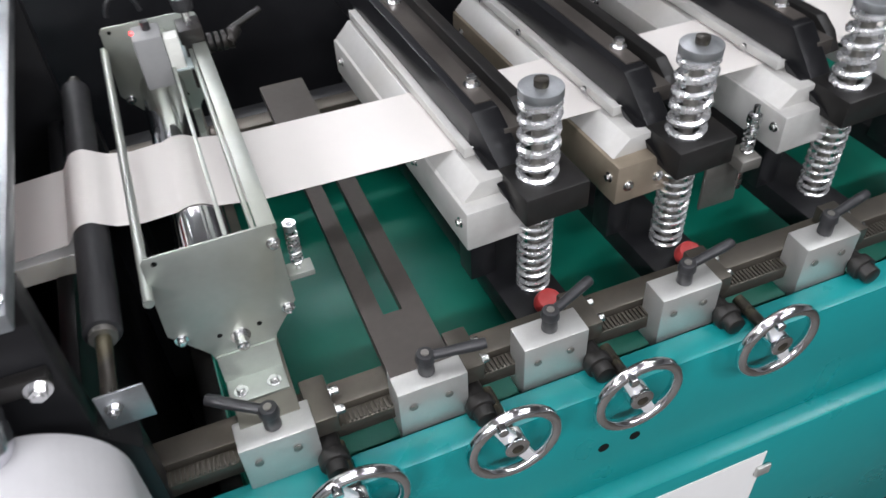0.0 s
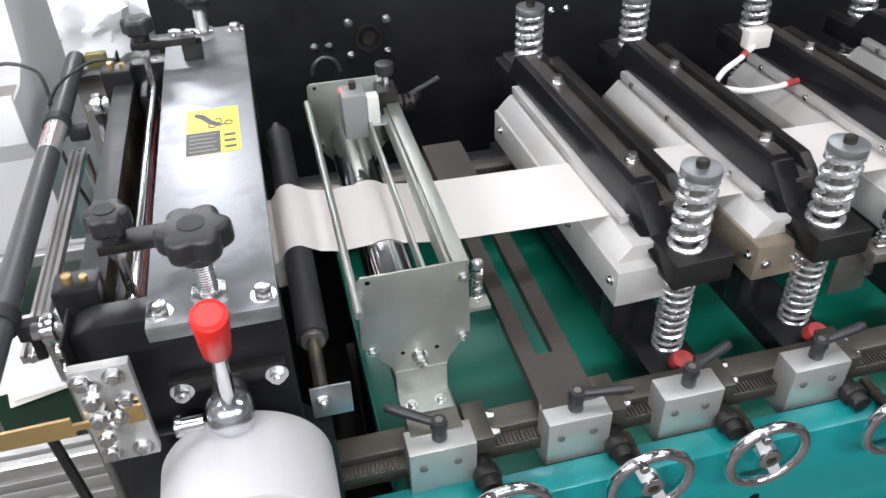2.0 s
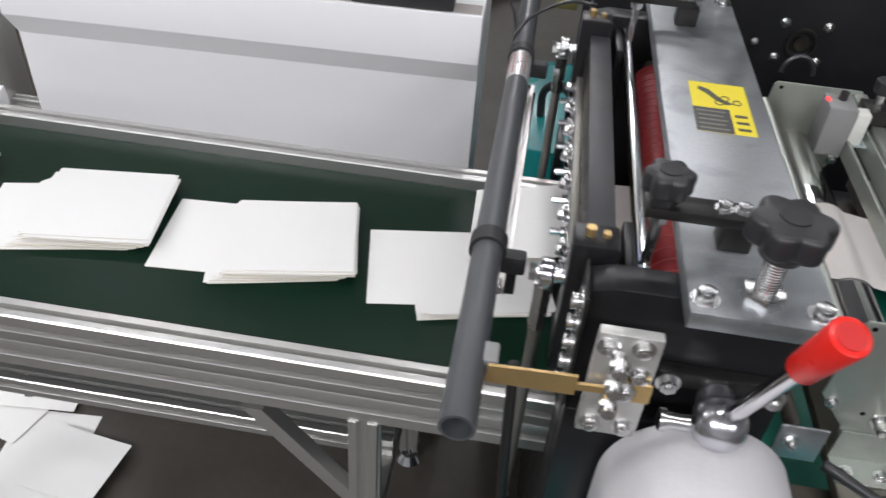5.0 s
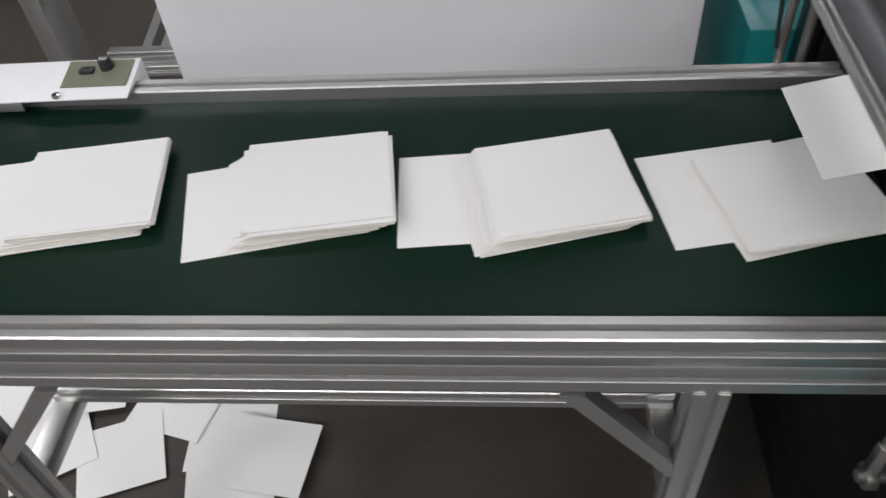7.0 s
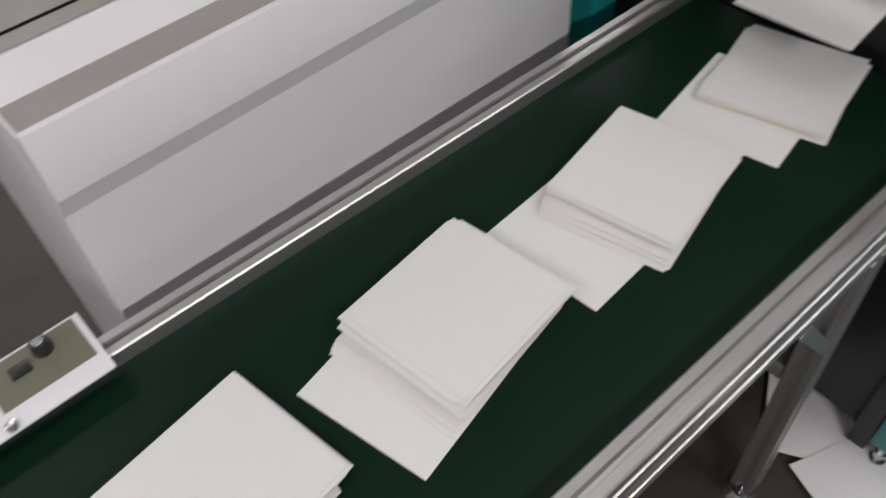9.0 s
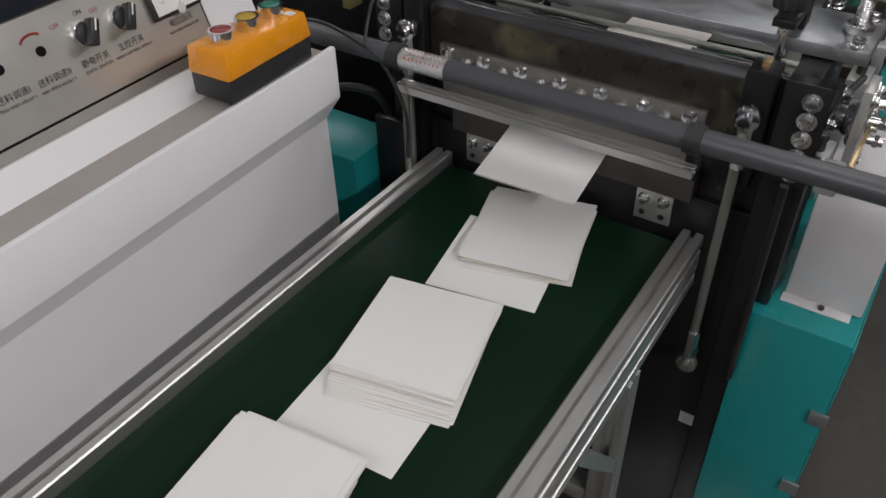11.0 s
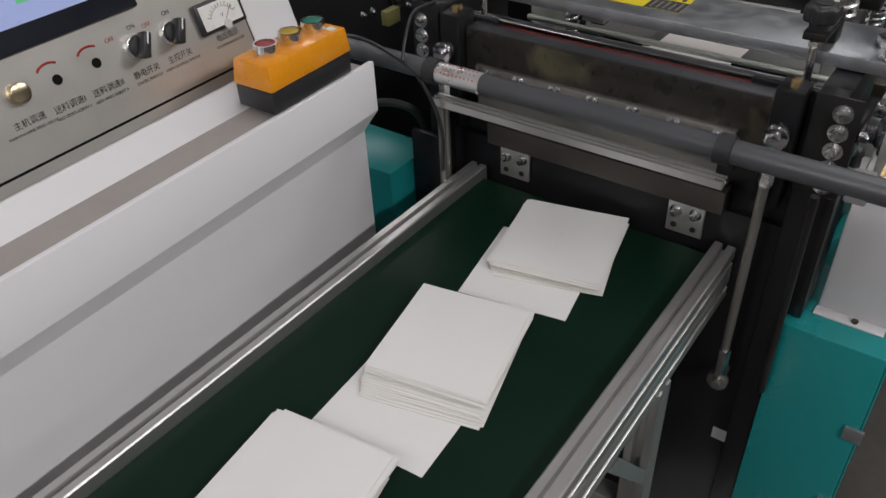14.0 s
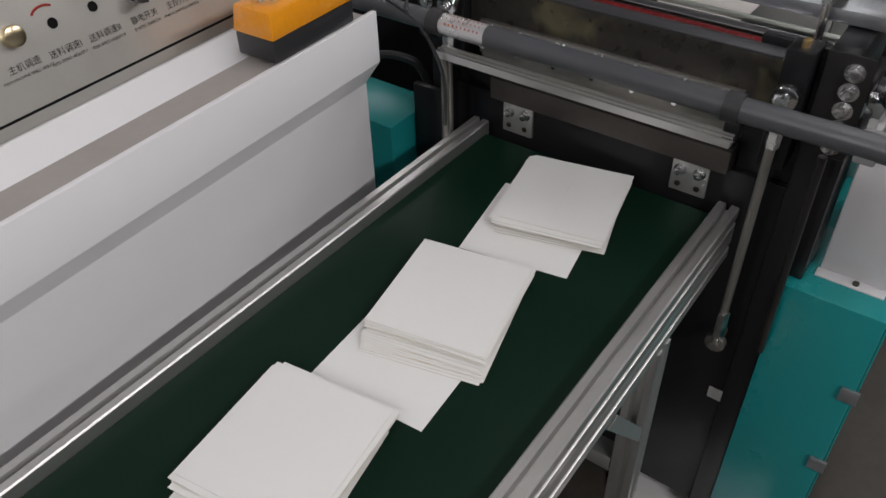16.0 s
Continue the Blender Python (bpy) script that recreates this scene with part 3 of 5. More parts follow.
def button_box():
    t = thing("button_station", (-0.451, 1.142, 1.0705), "yellow and black push button box on the cabinet ledge", "button box")
    x0, x1, y0, y1 = -0.537, -0.365, 1.105, 1.180
    part("base", B(x0 + 0.002, x1 - 0.002, y0 + 0.002, y1 - 0.002, 1.0712, 1.104, bev=0.003), PLASTIC, t, "black lower half")
    bm = bmesh.new()
    box(bm, x0, x1, y0, y1, 1.104, 1.142, bev=0.004)
    for v in bm.verts:
        f = (v.co.z - 1.104) / 0.038
        v.co.x += (-0.451 - v.co.x) * 0.05 * f
        v.co.y += (1.142 - v.co.y) * 0.10 * f
    part("cover", bm, YEL, t, "orange yellow plastic upper half")
    for x, m in ((-0.500, BTN_R), (-0.451, BTN_Y), (-0.402, BTN_G)):
        b = part("push_button", tube(bmesh.new(), (x, 1.142, 1.1421), (x, 1.142, 1.158), 0.0172, 0.003, 28), CHROME, t, "chrome push button bezel")
        part("cap", C((x, 1.142, 1.1425), (x, 1.142, 1.1565), 0.0143, 24, bev=0.001), m, b)
    part("label_strip", B(-0.392, -0.380, 1.115, 1.130, 1.1421, 1.1425), mat("label_white", (0.7, 0.7, 0.68), 0.5), t)

    turned(t, 2.4, -0.319, 1.103)


button_box()


def tealbase(name, x0, x1, y0, y1, z0, z1, label):
    single(name, B(x0, x1, y0, y1, z0, z1, bev=0.003), TEAL, ((x0 + x1) / 2, (y0 + y1) / 2, z0), label, "machine base")


# ---- knife unit ----
def knife_unit():
    t = thing("knife_unit", (-0.02, 0.78, 0), "black cut-off knife frame with a zinc plated top plate", "cutter")
    for y0, y1 in ((0.452, 0.490), (1.095, 1.130)):
        bm = bmesh.new()
        prism(bm, [(-0.148, 0.02), (-0.148, 1.095), (-0.125, 1.102), (0.062, 1.102), (0.062, 0.90), (0.095, 0.86), (0.095, 0.02)], "y", y0, y1, bev=0.002)
        part("side_plate", bm, BLACK, t)
    part("side_filler", B(-0.1475, -0.050, 0.4305, 0.4515, 0.7365, 0.953, bev=0.002), BLACK, t)
    part("tie_plate", B(-0.090, -0.060, 0.491, 1.094, 0.10, 0.80, bev=0.002), BLACK, t)
    part("tie_plate", B(0.03, 0.05, 0.491, 1.094, 0.10, 0.90, bev=0.002), BLACK, t)
    p = part("top_plate", B(-0.066, 0.062, 0.412, 1.165, 1.104, 1.123, bev=0.0015), ZINC, t, "zinc plated top plate")
    for x in (-0.052, 0.048):
        for y in (0.431, 1.142):
            part("screw", capscrew(bmesh.new(), (x, y, 1.123), (0, 0, 1), 0.0085, 0.010), BOLT, p)
    # safety sticker
    s = part("sticker", B(-0.030, 0.040, 0.732, 0.858, 1.1231, 1.1235), STK_Y, t, "yellow and black warning sticker")
    part("dark_field", B(-0.030, 0.014, 0.732, 0.790, 1.1235, 1.1238), STK_B, s)
    bm = bmesh.new()
    pts = [(-0.020, 0.838), (-0.010, 0.828), (0.000, 0.812), (0.012, 0.802), (0.022, 0.806), (0.010, 0.814), (0.003, 0.824), (-0.006, 0.840), (-0.018, 0.846)]
    prism(bm, pts, "z", 1.1235, 1.1238)
    for cx, cy in ((0.004, 0.806), (0.012, 0.818), (0.026, 0.810)):
        sweep(bm, [(cx + 0.005 * math.cos(a * 0.7), cy + 0.006 * math.sin(a * 0.7), 1.1237) for a in range(9)], 0.0009, 4, True)
    part("pictogram", bm, STK_B, s)
    bm = bmesh.new()
    for k in range(3):
        box(bm, 0.019, 0.034, 0.741 + k * 0.016, 0.747 + k * 0.016, 1.1235, 1.1238)
    part("bar_mark", bm, STK_B, s)
    bm = bmesh.new()
    for k in range(5):
        box(bm, -0.026, 0.009 - 0.004 * (k % 2), 0.738 + k * 0.0105, 0.741 + k * 0.0105, 1.1238, 1.1240)
    part("bar_mark", bm, mat("faded_print", (0.2, 0.19, 0.15), 0.6), s)
    part("guard_plate", B(-0.111, -0.100, 0.491, 0.585, 0.06, 1.085, bev=0.002), BLACK, t)
    part("guard_plate", B(-0.111, -0.100, 1.01, 1.094, 0.06, 1.085, bev=0.002), BLACK, t)
    return t


KU = knife_unit()


def star_knob(bm, x, y, z, R, h, lobes=6):
    n = 72
    outer = []
    for i in range(n):
        a = 2 * math.pi * i / n
        c = 0.5 + 0.5 * math.cos(lobes * a)
        outer.append((x + R * (0.80 + 0.20 * c ** 0.6) * math.cos(a), y + R * (0.80 + 0.20 * c ** 0.6) * math.sin(a)))
    prism(bm, outer, "z", z - h / 2, z + h / 2)
    es = [e for e in bm.edges if any(len(f.verts) > 20 for f in e.link_faces)]
    bmesh.ops.bevel(bm, geom=es, offset=h * 0.22, segments=3, profile=0.5, affect="EDGES")
    cyl(bm, (x, y, z - h * 0.95), (x, y, z - h / 2), R * 0.52, 28, R * 0.6)
    return bm


def pressure_screw(y, s):
    t = thing("clamping_screw", (-0.003, y, 1.123), "black star knob on a zinc plated screw", "clamping knob", "clamping screws on the top plate")
    x = -0.003
    k = part("star_knob", star_knob(bmesh.new(), x, y, 1.202, 0.036, 0.027), PLASTIC, t)
    part("cap", C((x, y, 1.2156), (x, y, 1.2166), 0.013, 28), RUBBER, k)
    part("screw", C((x, y, 1.124), (x, y, 1.190), 0.0095, 22), BOLT, t)
    bm = bmesh.new()
    for i in range(15):
        sweep(bm, [(x + 0.0098 * math.cos(a * 0.5236), y + 0.0098 * math.sin(a * 0.5236), 1.139 + i * 0.003) for a in range(12)], 0.0009, 4, True)
    part("thread", bm, BOLT, t)
    part("nut", C((x, y, 1.1235), (x, y, 1.137), 0.019, 6, bev=0.001), BOLT, t)
    ys = y + s * 0.078
    bm = B(-0.108, -0.012, ys - 0.015, ys + 0.015, 1.150, 1.161, bev=0.0015)
    box(bm, -0.034, -0.004, ys - 0.014, ys + 0.014, 1.1235, 1.1495, bev=0.0015)
    part("strap", bm, BLACK_M, t)
    for dx in (-0.048, -0.030):
        part("strap_screw", capscrew(bmesh.new(), (dx + 0.012, ys, 1.161), (0, 0, 1), 0.006, 0.007), BOLT, t)
    k2 = part("small_knob", star_knob(bmesh.new(), -0.092, ys, 1.184, 0.024, 0.024, 6), PLASTIC, t)
    part("cap", C((-0.092, ys, 1.1962), (-0.092, ys, 1.1972), 0.011, 24), RUBBER, k2)
    part("stem", C((-0.092, ys, 1.045), (-0.092, ys, 1.172), 0.0055, 16), BOLT, t)
    part("nut", C((-0.092, ys, 1.138), (-0.092, ys, 1.146), 0.009, 6), BOLT, t)


pressure_screw(0.440, 1)
pressure_screw(1.125, -1)


def rollers():
    t = thing("feed_roller", (-0.05, 0.78, 1.03), "red rubber feed roller with spiral grooves", "roller")
    bm = C((-0.045, 0.535, 1.028), (-0.045, 1.035, 1.028), 0.030, 36, bev=0.002)
    part("rubber", bm, RED_R, t)
    for i in range(24):
        y = 0.545 + i * 0.020
        part("ridge", sweep(bmesh.new(), [(-0.045 + 0.0302 * math.cos(a * 0.314), y + 0.010 * a / 20, 1.028 + 0.0302 * math.sin(a * 0.314)) for a in range(20)], 0.0011, 4, False), mat("pale_red_mark", (0.40, 0.07, 0.07), 0.6), t)
    part("axle", C((-0.045, 0.492, 1.028), (-0.045, 1.093, 1.028), 0.010, 20), STEEL_M, t)
    for x, z, r in ((-0.092, 1.079, 0.0075), (-0.092, 1.060, 0.0042)):
        single("guide_rod", C((x, 0.4905, z), (x, 1.0945, z), r, 18), CHROME, (x, 0.78, z), "polished steel guide rod", "rod", "rods above the knife")
    t = thing("idler_roller", (0.088, 0.8, 0.95), "black rubber coated idler roller on a steel shaft", "roller")
    part("sleeve", C((0.088, 0.548, 0.945), (0.088, 1.085, 0.945), 0.0205, 32, bev=0.002), RUBBER, t)
    part("collar", C((0.088, 0.540, 0.945), (0.088, 0.548, 0.945), 0.0150, 24), STEEL_M, t)
    part("shaft", C((0.088, 0.455, 0.945), (0.088, 1.12, 0.945), 0.0085, 18), STEEL_D, t)
    bm = B(0.074, 0.122, 0.452, 0.455, 0.905, 0.955, bev=0.001)
    part("bracket", bm, ZINC, t)
    part("bolt", hexbolt(bmesh.new(), (0.088, 0.4515, 0.935), (0, -1, 0), 0.006), BOLT, t)


rollers()


# ---- moving knife carriage ----
def carriage():
    t = thing("knife_carriage", (-0.14, 0.76, 1.0), "oily dark steel knife beam sliding in the frame", "knife beam")
    p = part("beam", B(-0.150, -0.122, 0.540, 1.045, 0.975, 1.083, bev=0.002), STEEL_D, t)
    part("beam_cap", B(-0.150, -0.120, 0.542, 1.043, 1.0833, 1.0865, bev=0.0008), mat("grey_cap_steel", (0.055, 0.055, 0.06), 0.45, 0.5, 0.15, 30, 0.05, 0.5, (0.07, 0.068, 0.065)), t, "grey steel cap strip")
    part("blade_strip", B(-0.160, -0.150, 0.578, 1.020, 0.972, 1.028, bev=0.001), STEEL_M, t, "grey blade holder strip")
    part("blade", B(-0.149, -0.144, 0.585, 1.022, 0.936, 0.974), STEEL_M, t)
    for i in range(13):
        y = 0.600 + i * 0.0335
        big = i % 2 == 0
        if big:
            bm = capscrew(bmesh.new(), (-0.160, y, 1.017), (-1, 0, 0.25), 0.0072, 0.013)
            hexbolt(bm, (-0.160, y, 0.995), (-1, 0, -0.1), 0.0082, 0.006, 0.014)
            part("bolt", bm, CHROME, p)
        else:
            part("bolt", capscrew(bmesh.new(), (-0.160, y, 1.005), (-1, 0, 0), 0.0068, 0.006), BOLT, p)
    for y0, y1 in ((0.500, 0.538), (1.047, 1.085)):
        s = part("slide_block", B(-0.166, -0.120, y0, y1, 0.93, 1.108, bev=0.003), BLACK, t)
        bm = C((-0.150, (y0 + y1) / 2, 1.108), (-0.150, (y0 + y1) / 2, 1.117), 0.0052, 14)
        cyl(bm, (-0.134, (y0 + y1) / 2, 1.108), (-0.134, (y0 + y1) / 2, 1.113), 0.0042, 14)
        part("oiler", bm, BRASS, s, "brass oil nipple")
        yc = (y0 + y1) / 2
        bm = C((-0.166, yc, 1.050), (-0.196, yc, 1.050), 0.0085, 18)
        cyl(bm, (-0.178, yc, 1.050), (-0.192, yc, 1.050), 0.0175, 26, bev=0.002)
        cyl(bm, (-0.196, yc, 1.050), (-0.203, yc, 1.050), 0.0095, 6)
        part("ball_joint", bm, CHROME, s, "chrome ball joint")
    return t


CARR = carriage()


def drive_rod(y):
    t = thing("drive_rod", (-0.186, y, 0.6), "steel connecting rod with ball joints at both ends", "connecting rod", "knife drive rods")
    part("rod", C((-0.186, y, 0.655), (-0.186, y, 0.985), 0.0070, 16), STEEL_M, t)
    part("upper_end", C((-0.186, y, 0.975), (-0.186, y, 1.036), 0.0105, 6, bev=0.001), BOLT, t)
    part("lower_end", C((-0.186, y, 0.600), (-0.186, y, 0.662), 0.0105, 6, bev=0.001), BOLT, t)
    bm = C((-0.193, y, 0.590), (-0.179, y, 0.590), 0.017, 24, bev=0.002)
    cyl(bm, (-0.2, y, 0.590), (-0.150, y, 0.590), 0.008, 16)
    part("lower_joint", bm, STEEL_M, t)
    return t


RODS = [drive_rod(0.519), drive_rod(1.066)]


def knife_front():
    t = thing("lower_knife_bar", (-0.12, 0.79, 0.80), "dark steel lower knife bar with stains", "knife bar")
    part("bar", B(-0.146, -0.112, 0.578, 1.006, 0.872, 0.912, bev=0.002), STEEL_S, t)
    part("apron", B(-0.125, -0.113, 0.492, 1.093, 0.06, 0.8705, bev=0.002), BLACK, t)
    part("data_label", B(-0.1262, -0.1252, 0.487, 0.519, 0.382, 0.410), mat("label_white", (0.7, 0.7, 0.68), 0.5), t, "small pale label")
    for y in (0.637, 0.957):
        b = part("rail_bracket", B(-0.131, -0.1255, y - 0.030, y + 0.030, 0.807, 0.869, bev=0.001), ALU_CAST, t, "grey steel bracket with four screws")
        for dy, dz, big in ((-0.016, 0.850, 1), (0.016, 0.848, 1), (-0.016, 0.822, 0), (0.016, 0.822, 0)):
            bm = capscrew(bmesh.new(), (-0.131, y + dy, dz), (-1, 0, 0), 0.0065 if big else 0.005, 0.010 if big else 0.002, big)
            part("screw", bm, BOLT if big else STEEL_D, b)
    # end plate with column of screws on the operator side
    t = thing("end_plate", (-0.11, 0.42, 0.98), "grey steel end plate with socket screws", "plate")
    part("plate", B(-0.140, -0.084, 0.388, 0.400, 0.975, 1.106, bev=0.0015), ALU_CAST, t)
    for x, z in ((-0.130, 1.092), (-0.100, 1.094), (-0.128, 0.99), (-0.098, 0.99), (-0.097, 1.06)):
        part("screw", capscrew(bmesh.new(), (x, 0.388, z), (0, -1, 0), 0.007, 0.006), BOLT, t)
    bm = bmesh.new()
    for z in (1.085, 1.060, 1.034):
        cyl(bm, (-0.120, 0.384, z), (-0.120, 0.360, z), 0.0065, 14)
        cyl(bm, (-0.120, 0.372, z), (-0.120, 0.366, z), 0.0095, 6)
    part("adjuster", bm, BOLT, t)
    part("side_strip", B(-0.1520, -0.1485, 0.430, 0.490, 0.955, 1.104, bev=0.002), BLACK_M, t)
    for k in range(5):
        part("side_screw", capscrew(bmesh.new(), (-0.152, 0.452, 0.973 + 0.027 * k), (-1, 0, 0), 0.0085, 0.008), BOLT, t)
    t = thing("far_end_plate", (-0.11, 1.15, 0.98), "dark steel end plate with socket screws", "plate")
    part("plate", B(-0.1520, -0.1485, 1.100, 1.155, 0.955, 1.108, bev=0.002), BLACK_M, t)
    for k in range(4):
        part("screw", capscrew(bmesh.new(), (-0.152, 1.135, 0.995 + 0.027 * k), (-1, 0, 0), 0.0085, 0.008), BOLT, t)


knife_front()


def pipe_rail():
    t = thing("air_pipe", (-0.249, 0.8, 1.042), "dark grey plastic pipe held across the cutter", "pipe")
    part("pipe", tube(bmesh.new(), (-0.249, 0.313, 1.042), (-0.249, 1.30, 1.042), 0.0165, 0.003), GREY_P, t)
    for y in (0.564, 1.040):
        c = part("collar", tube(bmesh.new(), (-0.249, y - 0.011, 1.042), (-0.249, y + 0.011, 1.042), 0.0205, 0.0042, 28), RUBBER, t, "black rubber collar")
        part("lug", B(-0.236, -0.206, y - 0.009, y + 0.009, 1.012, 1.036, bev=0.003), RUBBER, c)
    lb = part("label", tube(bmesh.new(), (-0.249, 0.945, 1.042), (-0.249, 1.028, 1.042), 0.0169, 0.0006, 28), PRISM, t, "silver foil label with print")
    bm = bmesh.new()
    for k in range(4):
        for j in range(9):
            a = radians(60 + 30 * k)
            y = 0.955 + j * 0.0075
            cyl(bm, (-0.249 + 0.0169 * math.cos(a), y, 1.042 + 0.0169 * math.sin(a)), (-0.249 + 0.0171 * math.cos(a), y, 1.042 + 0.0171 * math.sin(a)), 0.0016, 5)
    part("print", bm, INK_R, lb)
    c = part("clamp", B(-0.262, -0.222, 0.386, 0.412, 1.022, 1.052, bev=0.003), GREY_C, t, "grey pipe clamp")
    bm = bmesh.new()
    prism(bm, [(-0.232, 1.030), (-0.230, 1.052), (-0.150, 1.055), (-0.150, 1.046), (-0.100, 1.048), (-0.100, 1.056), (-0.084, 1.056), (-0.084, 1.034), (-0.100, 1.034), (-0.100, 1.040), (-0.150, 1.038), (-0.150, 1.031)], "y", 0.380, 0.3835)
    part("bracket", bm, BRASS, t, "yellow zinc plated slotted bracket")
    part("bracket_screw", capscrew(bmesh.new(), (-0.108, 0.380, 1.046), (0, -1, 0), 0.007, 0.006), BOLT, t)
    # ribbed bar below
    t = thing("guide_bar", (-0.232, 0.80, 0.985), "ribbed aluminium guide bar on thin rods", "guide bar")
    bm = bmesh.new()
    prism(bm, [(-0.245, 0.978), (-0.245, 0.990), (-0.241, 0.990), (-0.240, 0.984), (-0.237, 0.984), (-0.236, 0.991), (-0.232, 0.991), (-0.231, 0.984), (-0.228, 0.984), (-0.227, 0.991), (-0.222, 0.991), (-0.222, 0.978)], "y", 0.560, 1.050)
    part("bar", bm, ALU, t)
    for y in (0.566, 1.044):
        part("end_screw", C((-0.233, y - 0.008, 0.984), (-0.233, y + 0.008, 0.984), 0.006, 12), BOLT, t)
    part("hanger", B(-0.226, -0.214, 0.556, 0.578, 0.982, 1.030, bev=0.002), BLACK, t)
    part("post", C((-0.225, 1.046, 0.60), (-0.225, 1.046, 0.982), 0.0065, 14), STEEL_M, t)
    part("post", C((-0.185, 0.450, 0.60), (-0.205, 0.450, 0.985), 0.006, 14), BLACK_M, t)


pipe_rail()


def motor_cover():
    y0, y1, cx, r = 0.304, 0.416, -0.007, 0.096
    t = thing("motor_cover", (cx, 0.35, 0.735), "white painted sheet metal cover with a rounded top", "machine cover")
    zc = 0.983 - r
    pts = [(cx - r, 0.737)] + [(cx - r * math.cos(math.pi * i / 28), zc + r * math.sin(math.pi * i / 28)) for i in range(29)] + [(cx + r, 0.737)]
    part("shell", prism(bmesh.new(), pts, "y", y0, y1, bev=0.003), WHITE_G, t)
    f = part("flange", B(cx - r - 0.020, cx - r + 0.001, y0 + 0.013, y1 + 0.002, 0.7355, 0.7385, bev=0.0005), WHITE_G, t)
    part("screw", C((cx - r - 0.010, 0.36, 0.7385), (cx - r - 0.010, 0.36, 0.742), 0.005, 12), STEEL_D, f)
    t = thing("machine_plinth", (0.06, 0.375, 0.085), "teal painted machine base under the white cover", "machine base")
    part("body", B(-0.170, 0.30, 0.30, 0.450, 0.085, 0.735, bev=0.003), TEAL, t)
    d = part("door", B(-0.150, 0.28, 0.2955, 0.2995, 0.11, 0.71, bev=0.001), TEAL, t)
    part("lock", C((0.25, 0.2955, 0.41), (0.25, 0.290, 0.41), 0.010, 18, bev=0.001), BOLT, d)
    for fx, fy in ((-0.140, 0.425), (0.26, 0.425), (-0.140, 0.33), (0.26, 0.33)):
        t2 = thing("levelling_foot", (fx, fy, 0), "chrome levelling foot under the teal base", "foot", "feet of the machine base")
        part("pad", C((fx, fy, 0.0), (fx, fy, 0.020), 0.026, 24, 0.016, bev=0.001), CHROME, t2)
        part("spindle", C((fx, fy, 0.018), (fx, fy, 0.0845), 0.008, 14), BOLT, t2)
        part("nut", C((fx, fy, 0.030), (fx, fy, 0.042), 0.014, 6), BOLT, t2)
    for z in (0.56, 0.38):
        single("hinge", B(-0.176, -0.1705, 0.292, 0.320, z, z + 0.028, bev=0.001), ZINC, (-0.173, 0.306, z), "small zinc plated hinge on the teal base", "hinge", "hinges of the base")
    t = thing("hand_lever", (-0.006, 0.37, 1.03), "chrome lever with a red plastic grip", "lever")
    h = Vector((-0.008, 0.402, 0.999))
    top = Vector((0.011, 0.308, 1.218))
    d = (top - h).normalized()
    bm = bmesh.new()
    bmesh.ops.create_uvsphere(bm, u_segments=32, v_segments=18, radius=0.0275, matrix=Matrix.Translation(h))
    for v in bm.verts:
        v.co.x = min(h.x + 0.0235, max(h.x - 0.0235, v.co.x))
    cyl(bm, h, h + Vector((0, 0.034, 0)), 0.019, 30, bev=0.002)
    part("hub", bm, mat("satin_chrome", (0.66, 0.66, 0.70), 0.20, 0.95, 0.06, 40), t, "round chrome hub with two flats")
    bm = C(h + Vector((-0.028, -0.004, -0.002)), h + Vector((-0.052, -0.004, -0.002)), 0.0085, 18)
    cyl(bm, h + Vector((-0.05, -0.004, -0.002)), h + Vector((-0.057, -0.004, -0.002)), 0.0115, 20, bev=0.001)
    part("hub_screw", bm, BOLT, t)
    part("stem", C(h + d * 0.016, h + d * 0.180, 0.0080, 20), CHROME, t)
    g = part("grip", C(h + d * 0.160, h + d * 0.232, 0.0130, 32, 0.0160, bev=0.003), RED_G, t, "bright red plastic grip")
    # Darker red disc paints the shade inside the hollow grip end.
    part("grip_dimple", C(h + d * 0.2317, h + d * 0.2330, 0.0110, 28), mat("red_grip_shade", (0.5, 0.012, 0.01), 0.4), g)
    # plate behind the hub on the frame
    t = thing("hub_support", (-0.01, 0.44, 0.98), "black steel bearing strap with two hex bolts", "bearing strap")
    part("strap", B(-0.068, 0.056, 0.436, 0.4515, 1.002, 1.022, bev=0.003), BLACK_M, t)
    for x in (-0.056, 0.044):
        part("bolt", hexbolt(bmesh.new(), (x, 0.436, 1.008), (0, -1, 0), 0.0085, 0.008, 0.004), BOLT, t)


motor_cover()


